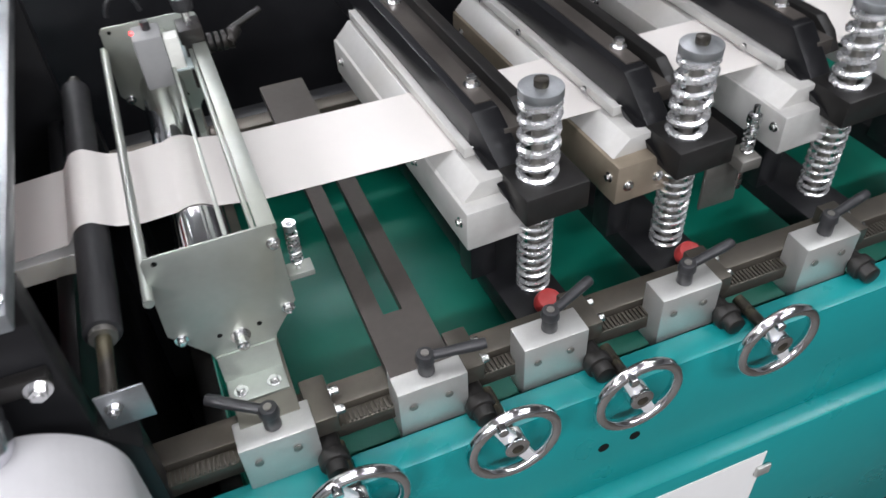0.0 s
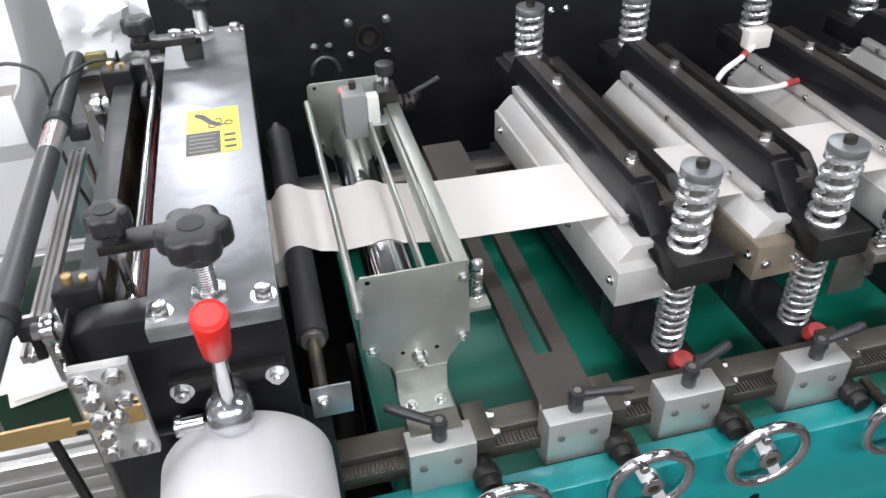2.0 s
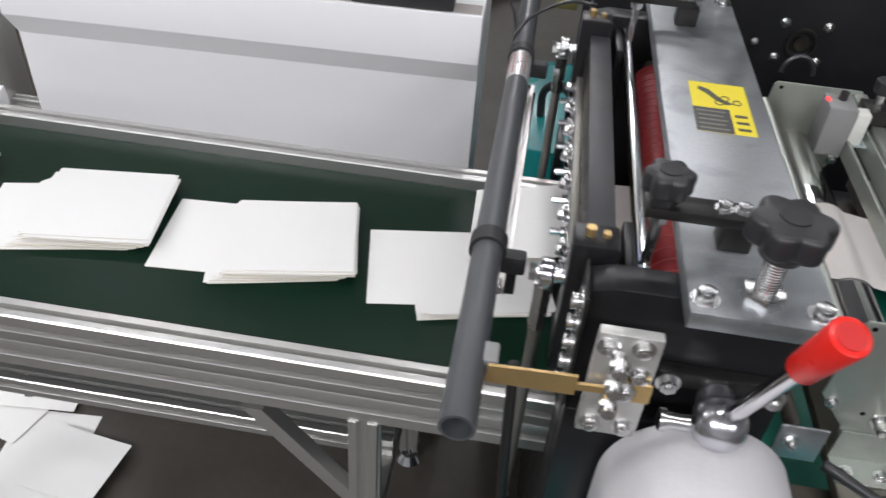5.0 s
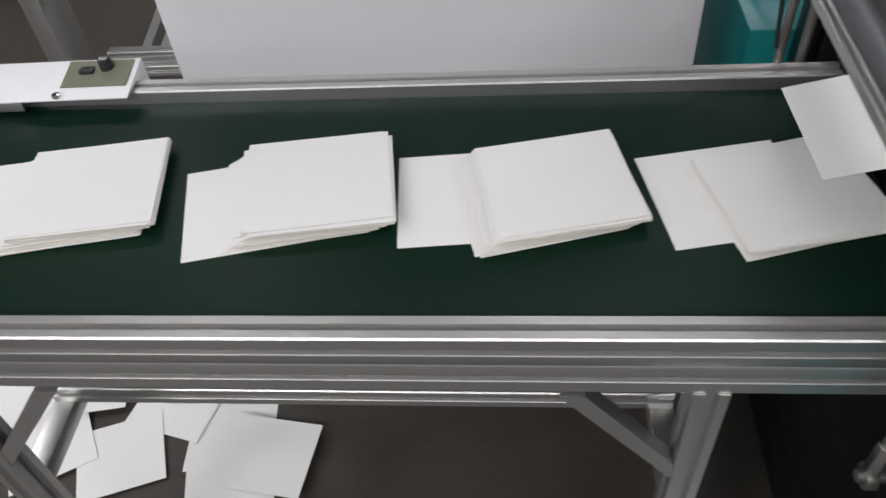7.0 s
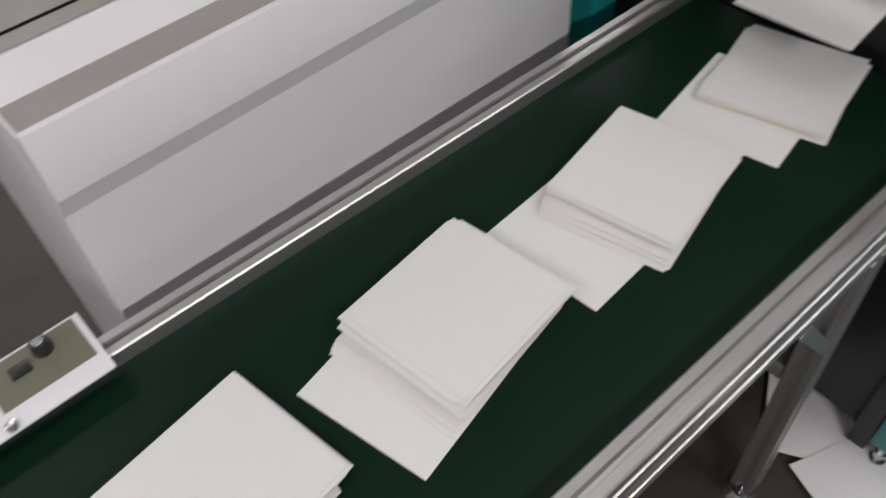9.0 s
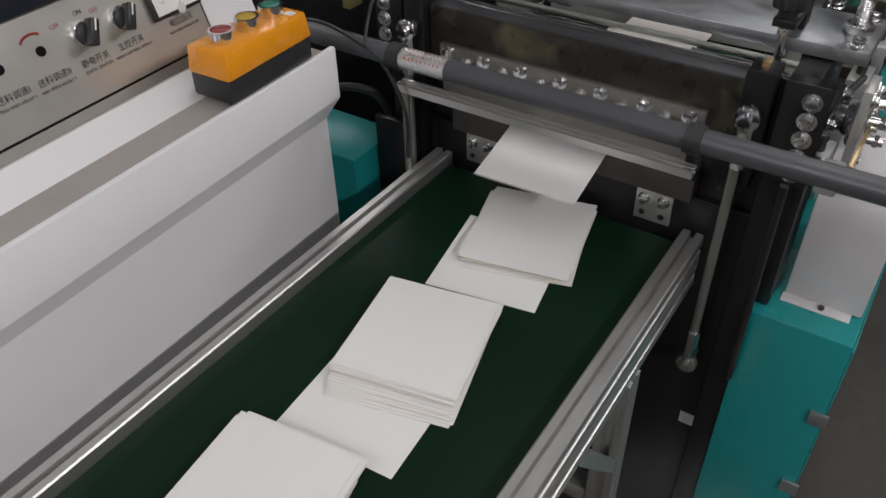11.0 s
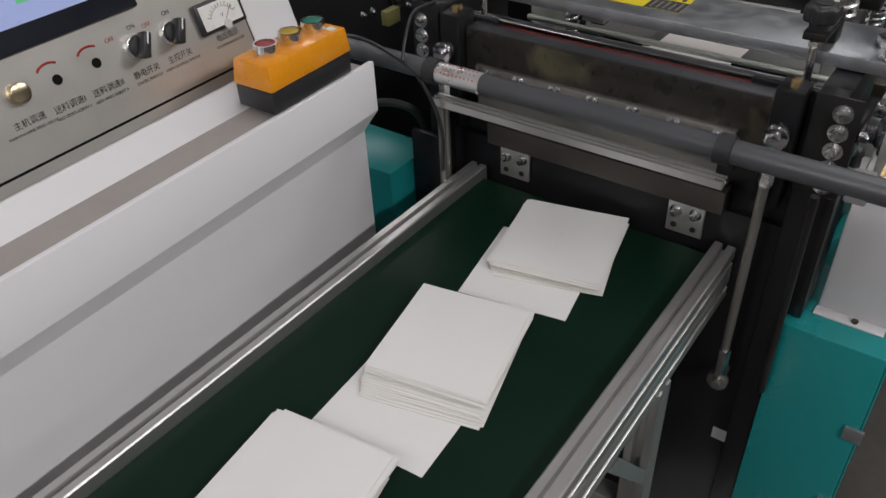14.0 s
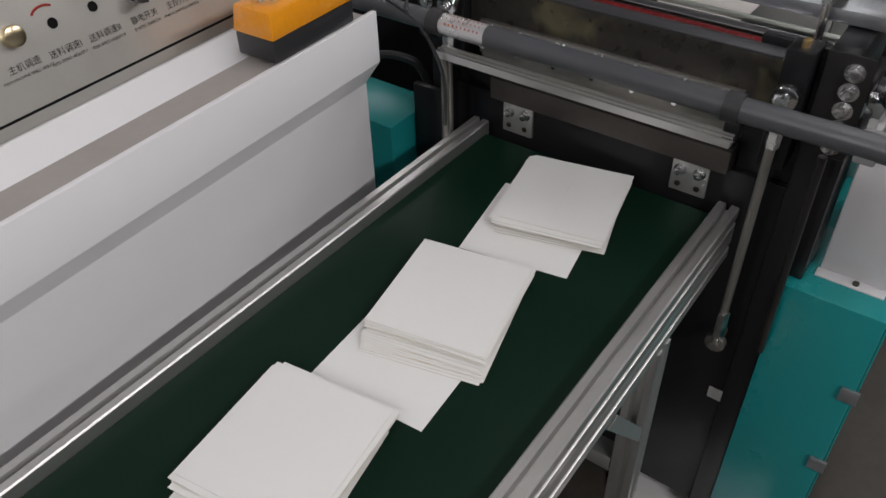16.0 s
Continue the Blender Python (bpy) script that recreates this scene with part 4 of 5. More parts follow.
# ---- paper web ----
def web():
    y0, y1 = 0.719, 0.884
    line = [(1.75, 0.925), (0.52, 0.925), (0.30, 0.930), (0.240, 0.940)]
    for i in range(9):
        a = radians(62 + 58 * i / 8)
        line.append((0.212 + 0.0365 * math.cos(a), 0.915 + 0.0365 * math.sin(a)))
    line += [(0.150, 0.944), (0.120, 0.950)]
    for i in range(8):
        a = radians(75 + 85 * i / 7)
        line.append((0.088 + 0.0215 * math.cos(a), 0.945 + 0.0215 * math.sin(a)))
    line += [(0.060, 0.942), (-0.090, 0.932)]
    bm = bmesh.new()
    n = 9
    rows = []
    for x, z in line:
        rows.append([bm.verts.new((x, y0 + (y1 - y0) * j / (n - 1), z)) for j in range(n)])
    low = [[bm.verts.new(v.co - Vector((0, 0, 0.0006))) for v in r] for r in rows]
    for a in range(len(line) - 1):
        for j in range(n - 1):
            bm.faces.new((rows[a][j], rows[a][j + 1], rows[a + 1][j + 1], rows[a + 1][j]))
            bm.faces.new((low[a][j], low[a + 1][j], low[a + 1][j + 1], low[a][j + 1]))
        for j in (0, n - 1):
            bm.faces.new((rows[a][j], rows[a + 1][j], low[a + 1][j], low[a][j]))
    bmesh.ops.recalc_face_normals(bm, faces=bm.faces)
    single("paper_web", bm, WEB, (0.5, 0.77, 0.948), "band of white paper running through the machine", "paper web")


web()


# ---- clamping blocks on the guide rail ----
def clamp_lever(parent, x, y, z, ang, l=0.075):
    bm = C((x, y, z), (x, y, z + 0.022), 0.0105, 20, 0.0095, bev=0.001)
    cyl(bm, (x, y, z + 0.022), (x, y, z + 0.034), 0.0125, 20, 0.0105, bev=0.001)
    d = Vector((math.cos(radians(ang)), math.sin(radians(ang)), 0.10)).normalized()
    p = Vector((x, y, z + 0.027))
    cyl(bm, p, p + d * l * 0.75, 0.0062, 12, 0.0072)
    cyl(bm, p + d * l * 0.72, p + d * l, 0.0075, 12, 0.0068, bev=0.002)
    k = part("clamp_lever", bm, PLASTIC, parent, "black plastic clamping lever")
    part("lever_screw", C((x, y, z + 0.034), (x, y, z + 0.0355), 0.005, 12), STEEL_M, k)


def block(x, ang, label):
    t = thing("clamp_block", (x + 0.042, 0.46, 0.715), label, "clamp block", "aluminium clamp blocks on the guide rail")
    part("body", B(x, x + 0.090, 0.440, 0.482, 0.715, 0.811, bev=0.0015), ALU_CAST, t)
    for dx, dz in ((0.018, 0.783), (0.064, 0.785)):
        part("screw", capscrew(bmesh.new(), (x + dx, 0.440, dz), (0, -1, 0), 0.0055, 0.0015, False), STEEL_M, t)
    clamp_lever(t, x + 0.045, 0.462, 0.811, ang)
    # worm shaft housing beside the block
    bm = B(x + 0.086, x + 0.118, 0.452, 0.520, 0.770, 0.800, bev=0.002)
    part("side_lug", bm, RACK, t)
    for yy in (0.470, 0.500):
        part("lug_screw", capscrew(bmesh.new(), (x + 0.118, yy, 0.786), (1, 0, 0), 0.006, 0.010), BOLT, t)
    bm = C((x + 0.100, 0.470, 0.752), (x + 0.100, 0.405, 0.752), 0.014, 20, bev=0.002)
    cyl(bm, (x + 0.100, 0.435, 0.752), (x + 0.100, 0.420, 0.752), 0.019, 20, bev=0.002)
    part("pinion_hub", bm, BLACK_M, t)


BX = [0.182, 0.371, 0.537, 0.736, 0.965]
for bx, ang in zip(BX, (148, -12, 20, 6, 10)):
    block(bx, ang, "grey aluminium clamp block with a black lever")


def guide_rail():
    for y in (0.505, 1.16):
        t = thing("guide_rail", (0.8, y, 0.75), "worn steel guide rail with a toothed rack", "guide rail", "guide rails of the frame")
        part("bar", B(-0.02, 1.75, y - 0.018, y + 0.020, 0.745, 0.772, bev=0.002), RACK, t)
        r = part("rack", B(-0.02, 1.75, y - 0.040, y - 0.0185, 0.738, 0.760, bev=0.001), RACK, t)
        bm = bmesh.new()
        for i in range(300):
            x = -0.015 + i * 0.0058
            box(bm, x, x + 0.0028, y - 0.039, y - 0.021, 0.7601, 0.7635)
        part("teeth", bm, RACK, r)


guide_rail()


def slab(name, x0, x1, y0, y1, z0, z1, m, slot, label):
    t = thing(name, ((x0 + x1) / 2, (y0 + y1) / 2, z0), label, "cross bar")
    if not slot:
        part("bar", B(x0, x1, y0, y1, z0, z1, bev=0.002), m, t)
        return t
    sx0, sx1, sy0, sy1 = slot
    part("near_web", B(x0, x1, y0, sy0, z0, z1), m, t)
    part("far_web", B(x0, x1, sy1, y1, z0, z1), m, t)
    part("side_web", B(x0, sx0, sy0, sy1, z0, z1), m, t)
    part("side_web", B(sx1, x1, sy0, sy1, z0, z1), m, t)
    return t


slab("slotted_cross_bar", 0.372, 0.452, 0.470, 1.20, 0.795, 0.812, STEEL_S, (0.398, 0.424, 0.570, 1.06), "dirty dark steel cross bar with a long slot")
slab("sensor_cross_bar", 0.190, 0.262, 0.470, 1.20, 0.795, 0.812, mat("olive_dirty_plate", (0.17, 0.163, 0.135), 0.45, 0.6, 0.15, 14, 0.05, 0.4, (0.12, 0.11, 0.09)), None, "dull plated cross bar under the sensor frame")


# ---- sensor frame ----
def sensor_frame():
    t = thing("sensor_station", (0.22, 0.8, 0.812), "zinc plated frame with rollers and a light sensor", "sensor frame")
    shape = [(0.155, 1.030), (0.286, 1.030), (0.290, 1.020), (0.292, 0.912), (0.262, 0.868), (0.256, 0.842), (0.190, 0.842), (0.184, 0.868), (0.147, 0.915), (0.150, 1.024)]
    for y in (0.544, 1.093):
        p = part("end_plate", prism(bmesh.new(), shape, "y", y, y + 0.003, bev=0.0006), ZINC_G, t)
        for x, z in ((0.160, 0.905), (0.282, 0.905), (0.284, 1.005)):
            part("screw", capscrew(bmesh.new(), (x, y, z), (0, -1, 0), 0.005, 0.006), BOLT, p)
        part("screw", capscrew(bmesh.new(), (0.222, y, 0.884), (0, -1, 0), 0.0075, 0.018), BOLT, p)
        for x, z in ((0.163, 1.021), (0.200, 0.893), (0.246, 0.893)):
            part("hole", C((x, y + 0.0002, z), (x, y - 0.0004, z), 0.0032, 14), INK, p)
        b = part("foot_bracket", B(0.188, 0.258, y - 0.040, y - 0.0005, 0.8125, 0.8165, bev=0.001), ZINC_G, t)
        part("riser", B(0.188, 0.258, y - 0.0035, y - 0.0005, 0.8165, 0.862), ZINC_G, b)
        for x in (0.203, 0.243):
            part("foot_screw", capscrew(bmesh.new(), (x, y - 0.025, 0.8165), (0, 0, 1), 0.0055, 0.006), BOLT, b)
    part("rod", C((0.147, 0.520, 0.992), (0.147, 1.10, 0.992), 0.0058, 16), ZINC_G, t)
    part("chrome_roller", C((0.212, 0.5475, 0.915), (0.212, 1.0925, 0.915), 0.0345, 40, bev=0.002), CHROME, t, "polished chrome roller")
    part("flat_bar", B(0.236, 0.241, 0.5475, 1.0925, 0.985, 1.012, bev=0.0008), ZINC_G, t)
    part("flat_bar", B(0.266, 0.271, 0.5475, 1.0925, 0.985, 1.020, bev=0.0008), ZINC_G, t)
    part("top_bar", B(0.272, 0.292, 0.5475, 1.0925, 1.018, 1.027, bev=0.001), ZINC_G, t)
    part("glass_strip", B(0.2415, 0.2655, 0.96, 1.05, 1.004, 1.007), mat("pale_strip", (0.42, 0.48, 0.48), 0.2, 0.3), t)
    # sensor
    s = part("sensor", B(0.196, 0.236, 0.960, 1.008, 0.985, 1.062, bev=0.003), GREY_C, t, "grey photoelectric sensor with a red light")
    part("led", B(0.195, 0.199, 0.981, 0.990, 1.0622, 1.0632), LED, s)
    part("sensor_plate", B(0.2365, 0.256, 0.962, 0.985, 1.005, 1.055, bev=0.001), mat("pale_plate", (0.62, 0.62, 0.58), 0.4), s)
    part("cable_gland", C((0.218, 0.99, 1.062), (0.218, 0.99, 1.074), 0.006, 14), PLASTIC, s)
    part("clamp", B(0.258, 0.292, 0.985, 1.03, 1.028, 1.05, bev=0.002), BLACK_M, t)
    part("clamp_post", B(0.262, 0.288, 0.99, 1.02, 0.955, 1.0275, bev=0.002), BLACK_M, t)
    k = part("thumb_screw", C((0.275, 1.005, 1.05), (0.275, 1.005, 1.075), 0.006, 14), BOLT, t)
    part("knob", C((0.275, 1.005, 1.072), (0.275, 1.005, 1.092), 0.014, 20, 0.016, bev=0.002), PLASTIC, k)
    # adjusting screw on the side
    a = part("adjuster", C((0.306, 0.560, 0.945), (0.306, 0.560, 1.015), 0.0032, 12), BOLT, t)
    part("adjuster_spring", coil(bmesh.new(), 0.306, 0.560, 0.955, 0.998, 0.0065, 0.0013, 7, 5, 12), BOLT, a)
    part("adjuster_nut", C((0.306, 0.560, 1.003), (0.306, 0.560, 1.012), 0.008, 6), BOLT, a)
    part("adjuster_bracket", B(0.2925, 0.322, 0.550, 0.572, 0.936, 0.944, bev=0.001), ZINC_G, a)
    # lever at the far side
    bm = C((0.33, 1.09, 0.965), (0.35, 1.12, 0.97), 0.008, 14)
    cyl(bm, (0.335, 1.12, 0.97), (0.395, 1.13, 0.992), 0.0055, 12)
    for i in range(4):
        cyl(bm, (0.30 + i * 0.011, 1.105, 0.965), (0.307 + i * 0.011, 1.105, 0.965), 0.016, 16)
    part("far_lever", bm, BLACK_M, t)
    bm = sweep(bmesh.new(), [(0.19 + 0.025 * math.cos(a * 0.35), 1.13, 1.03 + 0.03 * math.sin(a * 0.35)) for a in range(10)], 0.004, 8)
    part("cable_loop", bm, PLASTIC, t)


sensor_frame()


# ---- heated presses ----
SPY, FPY = 0.617, 1.25
PX = [0.640, 0.868, 1.150, 1.42]
MOVERS = []


def press(x, k):
    t = thing("heat_press", (x, SPY, 0.69), ("black spring loaded heat sealing press over pale metal jaws", "black spring loaded press beside the first sealing press", "black heat sealing press with white sleeved heater cables", "black spring loaded sealing press")[k], "sealing press", "row of sealing presses")
    part("base_bar", B(x - 0.057, x + 0.033, 0.545, 1.32, 0.690, 0.728, bev=0.002), BLACK, t)
    xa, xb = x - 0.060, x - 0.020
    bm = bmesh.new()
    prism(bm, [(1.285, 0.9070), (1.285, 0.948), (1.205, 0.948), (1.172, 0.998), (0.690, 0.998), (0.652, 0.9262), (0.590, 0.9262), (0.590, 0.8828), (0.668, 0.8828), (0.700, 0.946), (1.160, 0.946), (1.185, 0.9070)], "x", xa, xb)
    for v in bm.verts:
        if v.co.y < 0.669:
            v.co.x += 0.022
    bmesh.ops.bevel(bm, geom=list(bm.edges), offset=0.0022, segments=2, profile=0.5, affect="EDGES")
    up = part("press_bar", bm, BLACK, t, "black upper press bar with a cranked end")
    part("spring_pad", B(x - 0.0395, x + 0.056, 0.574, 0.657, 0.8815, 0.9270, bev=0.004), BLACK_M, up, "black pad under the spring")
    bm = bmesh.new()
    prism(bm, [(1.185, 0.945), (1.165, 0.988), (0.715, 0.988), (0.690, 0.972), (0.672, 0.945)], "x", x + 0.010, x + 0.030, bev=0.002)
    part("back_bar", bm, BLACK_M, up)
    part("channel_floor", B(xb + 0.0005, x + 0.0095, 0.672, 1.185, 0.945, 0.970, bev=0.001), STEEL_S, up, "oily brown channel floor")
    part("wear_strip", B(x - 0.046, xb - 0.002, 0.705, 1.165, 0.9982, 1.0), mat("worn_brown_edge", (0.115, 0.102, 0.092), 0.42, 0.6, 0.3, 14, 0.06, 0.5, (0.05, 0.043, 0.038)), up, "worn brown steel edge")
    part("far_pad", B(x - 0.040, x + 0.045, FPY - 0.034, FPY + 0.050, 0.905, 0.950, bev=0.004), BLACK_M, up)
    for y in (0.750, 1.035):
        bm = hexbolt(bmesh.new(), (x - 0.029, y, 1.0), (0, 0, 1), 0.0082, 0.010, 0.0)
        cyl(bm, (x - 0.029, y, 1.0), (x - 0.029, y, 1.0135), 0.0070, 18, bev=0.0008)
        part("bolt", bm, BOLT, up)
    part("heater_jaw", B(x - 0.071, x - 0.012, 0.690, 1.155, 0.9300, 0.9448, bev=0.0015), JAW, up, "pale grey metal heater jaw")
    if k:
        for y in (0.76, 0.96, 1.10):
            part("jaw_screw", capscrew(bmesh.new(), (x - 0.071, y, 0.938), (-1, 0, 0), 0.0058, 0.005, False), BOLT, up)
    MOVERS.append((up, k))
    low = JAW if k != 1 else mat("brown_stained_jaw", (0.30, 0.25, 0.19), 0.45, 0.5, 0.2, 14, 0.06, 0.5, (0.17, 0.14, 0.10))
    lj = part("lower_jaw", B(x - 0.104, x - 0.010, 0.618, 1.160, 0.832, 0.8970, bev=0.003), low, t, "lower sealing jaw")
    bm = bmesh.new()
    prism(bm, [(x - 0.099, 0.8973), (x - 0.010, 0.8973), (x - 0.010, 0.9242), (x - 0.073, 0.9242)], "y", 0.640, 1.160, bev=0.0012)
    part("jaw_insert", bm, JAW, lj, "pale jaw insert with a sloping face")
    part("pin_hole", C((x - 0.040, 0.6402, 0.910), (x - 0.040, 0.6392, 0.910), 0.005, 14), INK, lj)
    for y in (0.636, 0.79, 1.12):
        part("jaw_screw", capscrew(bmesh.new(), (x - 0.104, y, 0.872), (-1, 0, 0), 0.0050, 0.005), BOLT, lj)
    if k == 1:
        for xx in (-0.085, -0.035):
            part("end_screw", capscrew(bmesh.new(), (x + xx, 0.618, 0.862), (0, -1, 0), 0.0055, 0.004), BOLT, lj)
    for yy in (0.66, 1.08):
        part("jaw_support", B(x - 0.080, x - 0.040, yy, yy + 0.04, 0.728, 0.8315, bev=0.002), BLACK, t)
    for y in (SPY, FPY):
        part("post", C((x, y, 0.728), (x, y, 1.056), 0.0100, 20), STEEL_M, t)
        part("upper_spring", coil(bmesh.new(), x, y, 0.926 if y == SPY else 0.950, 1.048, 0.0235, 0.0056, 6.4), SPRING, t, "bright coil spring")
        part("lower_spring", coil(bmesh.new(), x, y, 0.728, 0.882 if y == SPY else 0.905, 0.0222, 0.0033, 11.5), SPRING, t, "bright coil spring")
        w = part("washer", C((x, y, 1.048), (x, y, 1.061), 0.0285, 36, bev=0.001), ZINC, t)
        part("post_end", C((x, y, 1.061), (x, y, 1.071), 0.0095, 20, bev=0.001), STEEL_D, w)
    turned(t, 2.5, x, SPY)
    return t


for k, px in enumerate(PX):
    press(px, k)


def press_extras():
    for bx in (0.633, 0.866):
        t = thing("mushroom_knob", (bx, 0.555, 0.728), "dusty red mushroom knob beside a clamp block", "knob", "red mushroom knobs")
        part("head", C((bx, 0.558, 0.738), (bx, 0.553, 0.757), 0.0215, 30, 0.017, bev=0.004), RED_D, t)
        part("neck", C((bx, 0.558, 0.7285), (bx, 0.558, 0.742), 0.012, 18), PLASTIC, t)
    # stop bracket with a sprung screw
    t = thing("stop_bracket", (0.965, 0.66, 0.76), "dark steel stop bracket with a sprung screw", "bracket")
    part("plate", B(0.925, 0.990, 0.620, 0.626, 0.76, 0.865, bev=0.002), STEEL_M, t)
    part("ear", B(0.955, 0.990, 0.585, 0.626, 0.845, 0.865, bev=0.003), STEEL_M, t)
    part("screw", C((0.975, 0.605, 0.80), (0.975, 0.605, 0.945), 0.0045, 14), BOLT, t)
    part("spring", coil(bmesh.new(), 0.975, 0.605, 0.868, 0.925, 0.0085, 0.0016, 7, 5, 12), BOLT, t)
    part("nut", C((0.975, 0.605, 0.918), (0.975, 0.605, 0.930), 0.0105, 6), BOLT, t)
    # heater wiring
    t = thing("heater_wiring", (1.02, 1.08, 1.0), "white sleeved heater cables on a terminal block", "wiring")
    part("terminal_block", B(0.985, 1.035, 1.06, 1.085, 0.998, 1.036, bev=0.003), mat("ceramic_white", (0.7, 0.68, 0.64), 0.4), t, "white terminal block")
    bm = bmesh.new()
    sweep(bm, smooth([(1.0, 1.06, 1.006), (0.97, 1.05, 0.99), (0.93, 1.04, 0.97), (0.915, 1.03, 0.945), (0.93, 1.0, 0.935)]), 0.0056, 10)
    sweep(bm, smooth([(0.92, 1.03, 0.945), (0.97, 1.01, 0.94), (1.02, 1.0, 0.945), (1.06, 1.0, 0.95)]), 0.0056, 10)
    part("cable", bm, CABLE_W, t)
    part("red_ring", sweep(bmesh.new(), [(1.045, 1.0, 0.948), (1.070, 1.0, 0.952)], 0.0066, 10), RED_D, t)
    part("red_ring", sweep(bmesh.new(), [(0.974, 1.052, 0.993), (0.984, 1.055, 0.998)], 0.0066, 10), RED_D, t)
    bm = bmesh.new()
    sweep(bm, smooth([(1.30, 1.0, 0.96), (1.28, 0.98, 1.02), (1.30, 0.96, 1.09), (1.36, 0.95, 1.11), (1.42, 0.95, 1.08)]), 0.008, 10)
    part("cable", bm, CABLE_W, t)
    part("red_ring", sweep(bmesh.new(), [(1.295, 0.995, 0.975), (1.288, 0.988, 1.0)], 0.009, 10), RED_G, t)


press_extras()


# ---- frame, tray and front panel ----
def frame_parts():
    t = thing("tray", (0.9, 0.85, 0), "green painted tray under the presses", "tray")
    part("floor", B(0.165, 1.85, 0.50, 1.19, 0.585, 0.600, bev=0.001), GREEN_T, t)
    part("rim", B(0.165, 1.85, 0.500, 0.503, 0.6005, 0.640), GREEN_T, t)
    part("rim", B(0.165, 1.85, 1.187, 1.190, 0.6005, 0.640), GREEN_T, t)
    part("rim", B(0.165, 0.168, 0.5035, 1.1865, 0.6005, 0.640), GREEN_T, t)
    for lx in (0.20, 1.80):
        for ly in (0.53, 1.15):
            part("leg", B(lx - 0.02, lx + 0.02, ly - 0.02, ly + 0.02, 0.0, 0.5845, bev=0.002), BLACK, t)
    # Stands in for the dark void left of the tray; no such plate known.
    single("void_shade_plate", B(0.098, 0.162, 0.50, 1.19, 0.30, 0.315, bev=0.001), BLACK_M, (0.13, 0.85, 0.30), "black plate put in for the shade between cutter and tray", "floor plate")
    t = thing("slotted_strip", (0.14, 0.545, 0.70), "black steel strip with a row of narrow slots", "strip")
    bm = bmesh.new()
    for i in range(15):
        box(bm, 0.100 + i * 0.0062, 0.1038 + i * 0.0062, 0.532, 0.560, 0.700, 0.704)
    box(bm, 0.098, 0.196, 0.560, 0.570, 0.700, 0.704)
    box(bm, 0.098, 0.196, 0.524, 0.532, 0.700, 0.704)
    part("comb", bm, BLACK_M, t)
    part("support", B(0.098, 0.196, 0.524, 0.570, 0.688, 0.6996), BLACK, t)
    t = thing("press_housing", (0.95, 0.41, 0), "teal painted front panel of the machine", "machine panel")
    part("panel", B(0.302, 1.95, 0.392, 0.436, 0.50, 0.737, bev=0.003), TEAL, t)
    part("lower_panel", B(0.302, 1.95, 0.360, 0.430, 0.02, 0.498, bev=0.006), TEAL, t)
    for x, z in ((0.640, 0.606), (0.690, 0.606)):
        part("hole", C((x, 0.3925, z), (x, 0.3912, z), 0.0085, 20), INK, t)
    p = part("notice", B(0.62, 0.93, 0.3585, 0.3599, 0.20, 0.462), mat("notice_white", (0.72, 0.71, 0.70), 0.5, 0, 0.04, 10), t, "plain white plate on the panel")
    part("latch", B(0.918, 0.945, 0.352, 0.3584, 0.40, 0.425, bev=0.002), ALU_CAST, p)
    t = thing("black_girder", (0.9, 1.24, 0), "black far side frame of the machine", "girder")
    part("beam", B(0.10, 1.95, 1.20, 1.25, 0.30, 0.752, bev=0.003), BLACK, t)
    # tall dark back panel
    t = thing("back_panel", (0.7, 1.62, 0), "tall black machine side with bolts and a fan", "machine side")
    part("plate", B(-0.14, 2.6, 1.60, 1.64, 0, 1.040, bev=0.003), BLACK, t)
    part("upper_plate", B(0.55, 2.6, 1.66, 1.70, 0, 1.9, bev=0.003), BLACK, t)
    f = part("fan_grille", tube(bmesh.new(), (0.335, 1.5995, 0.893), (0.335, 1.588, 0.893), 0.033, 0.006, 32), BLACK_M, t)
    part("fan_hub", C((0.335, 1.599, 0.893), (0.335, 1.590, 0.893), 0.016, 24), STEEL_D, f)
    for dx, dz in ((-0.045, 0.04), (0.045, 0.04), (-0.045, -0.04), (0.045, -0.04), (-0.13, -0.01), (-0.095, -0.012), (0.46, 0.01), (0.50, 0.01)):
        part("bolt", hexbolt(bmesh.new(), (0.335 + dx, 1.5995, 0.893 + dz), (0, -1, 0), 0.0075, 0.008, 0.005), BOLT, t)
    single("machine_plinth", B(-0.235, -0.10, 1.165, 1.55, 0.02, 0.80, bev=0.003), TEAL, (-0.17, 1.36, 0.02), "teal painted far machine base", "machine base")
    single("dark_guard", B(-0.168, -0.155, 1.098, 1.162, 0.02, 0.865, bev=0.002), BLACK, (-0.16, 1.13, 0.02), "black steel guard beside the belt", "guard")


frame_parts()


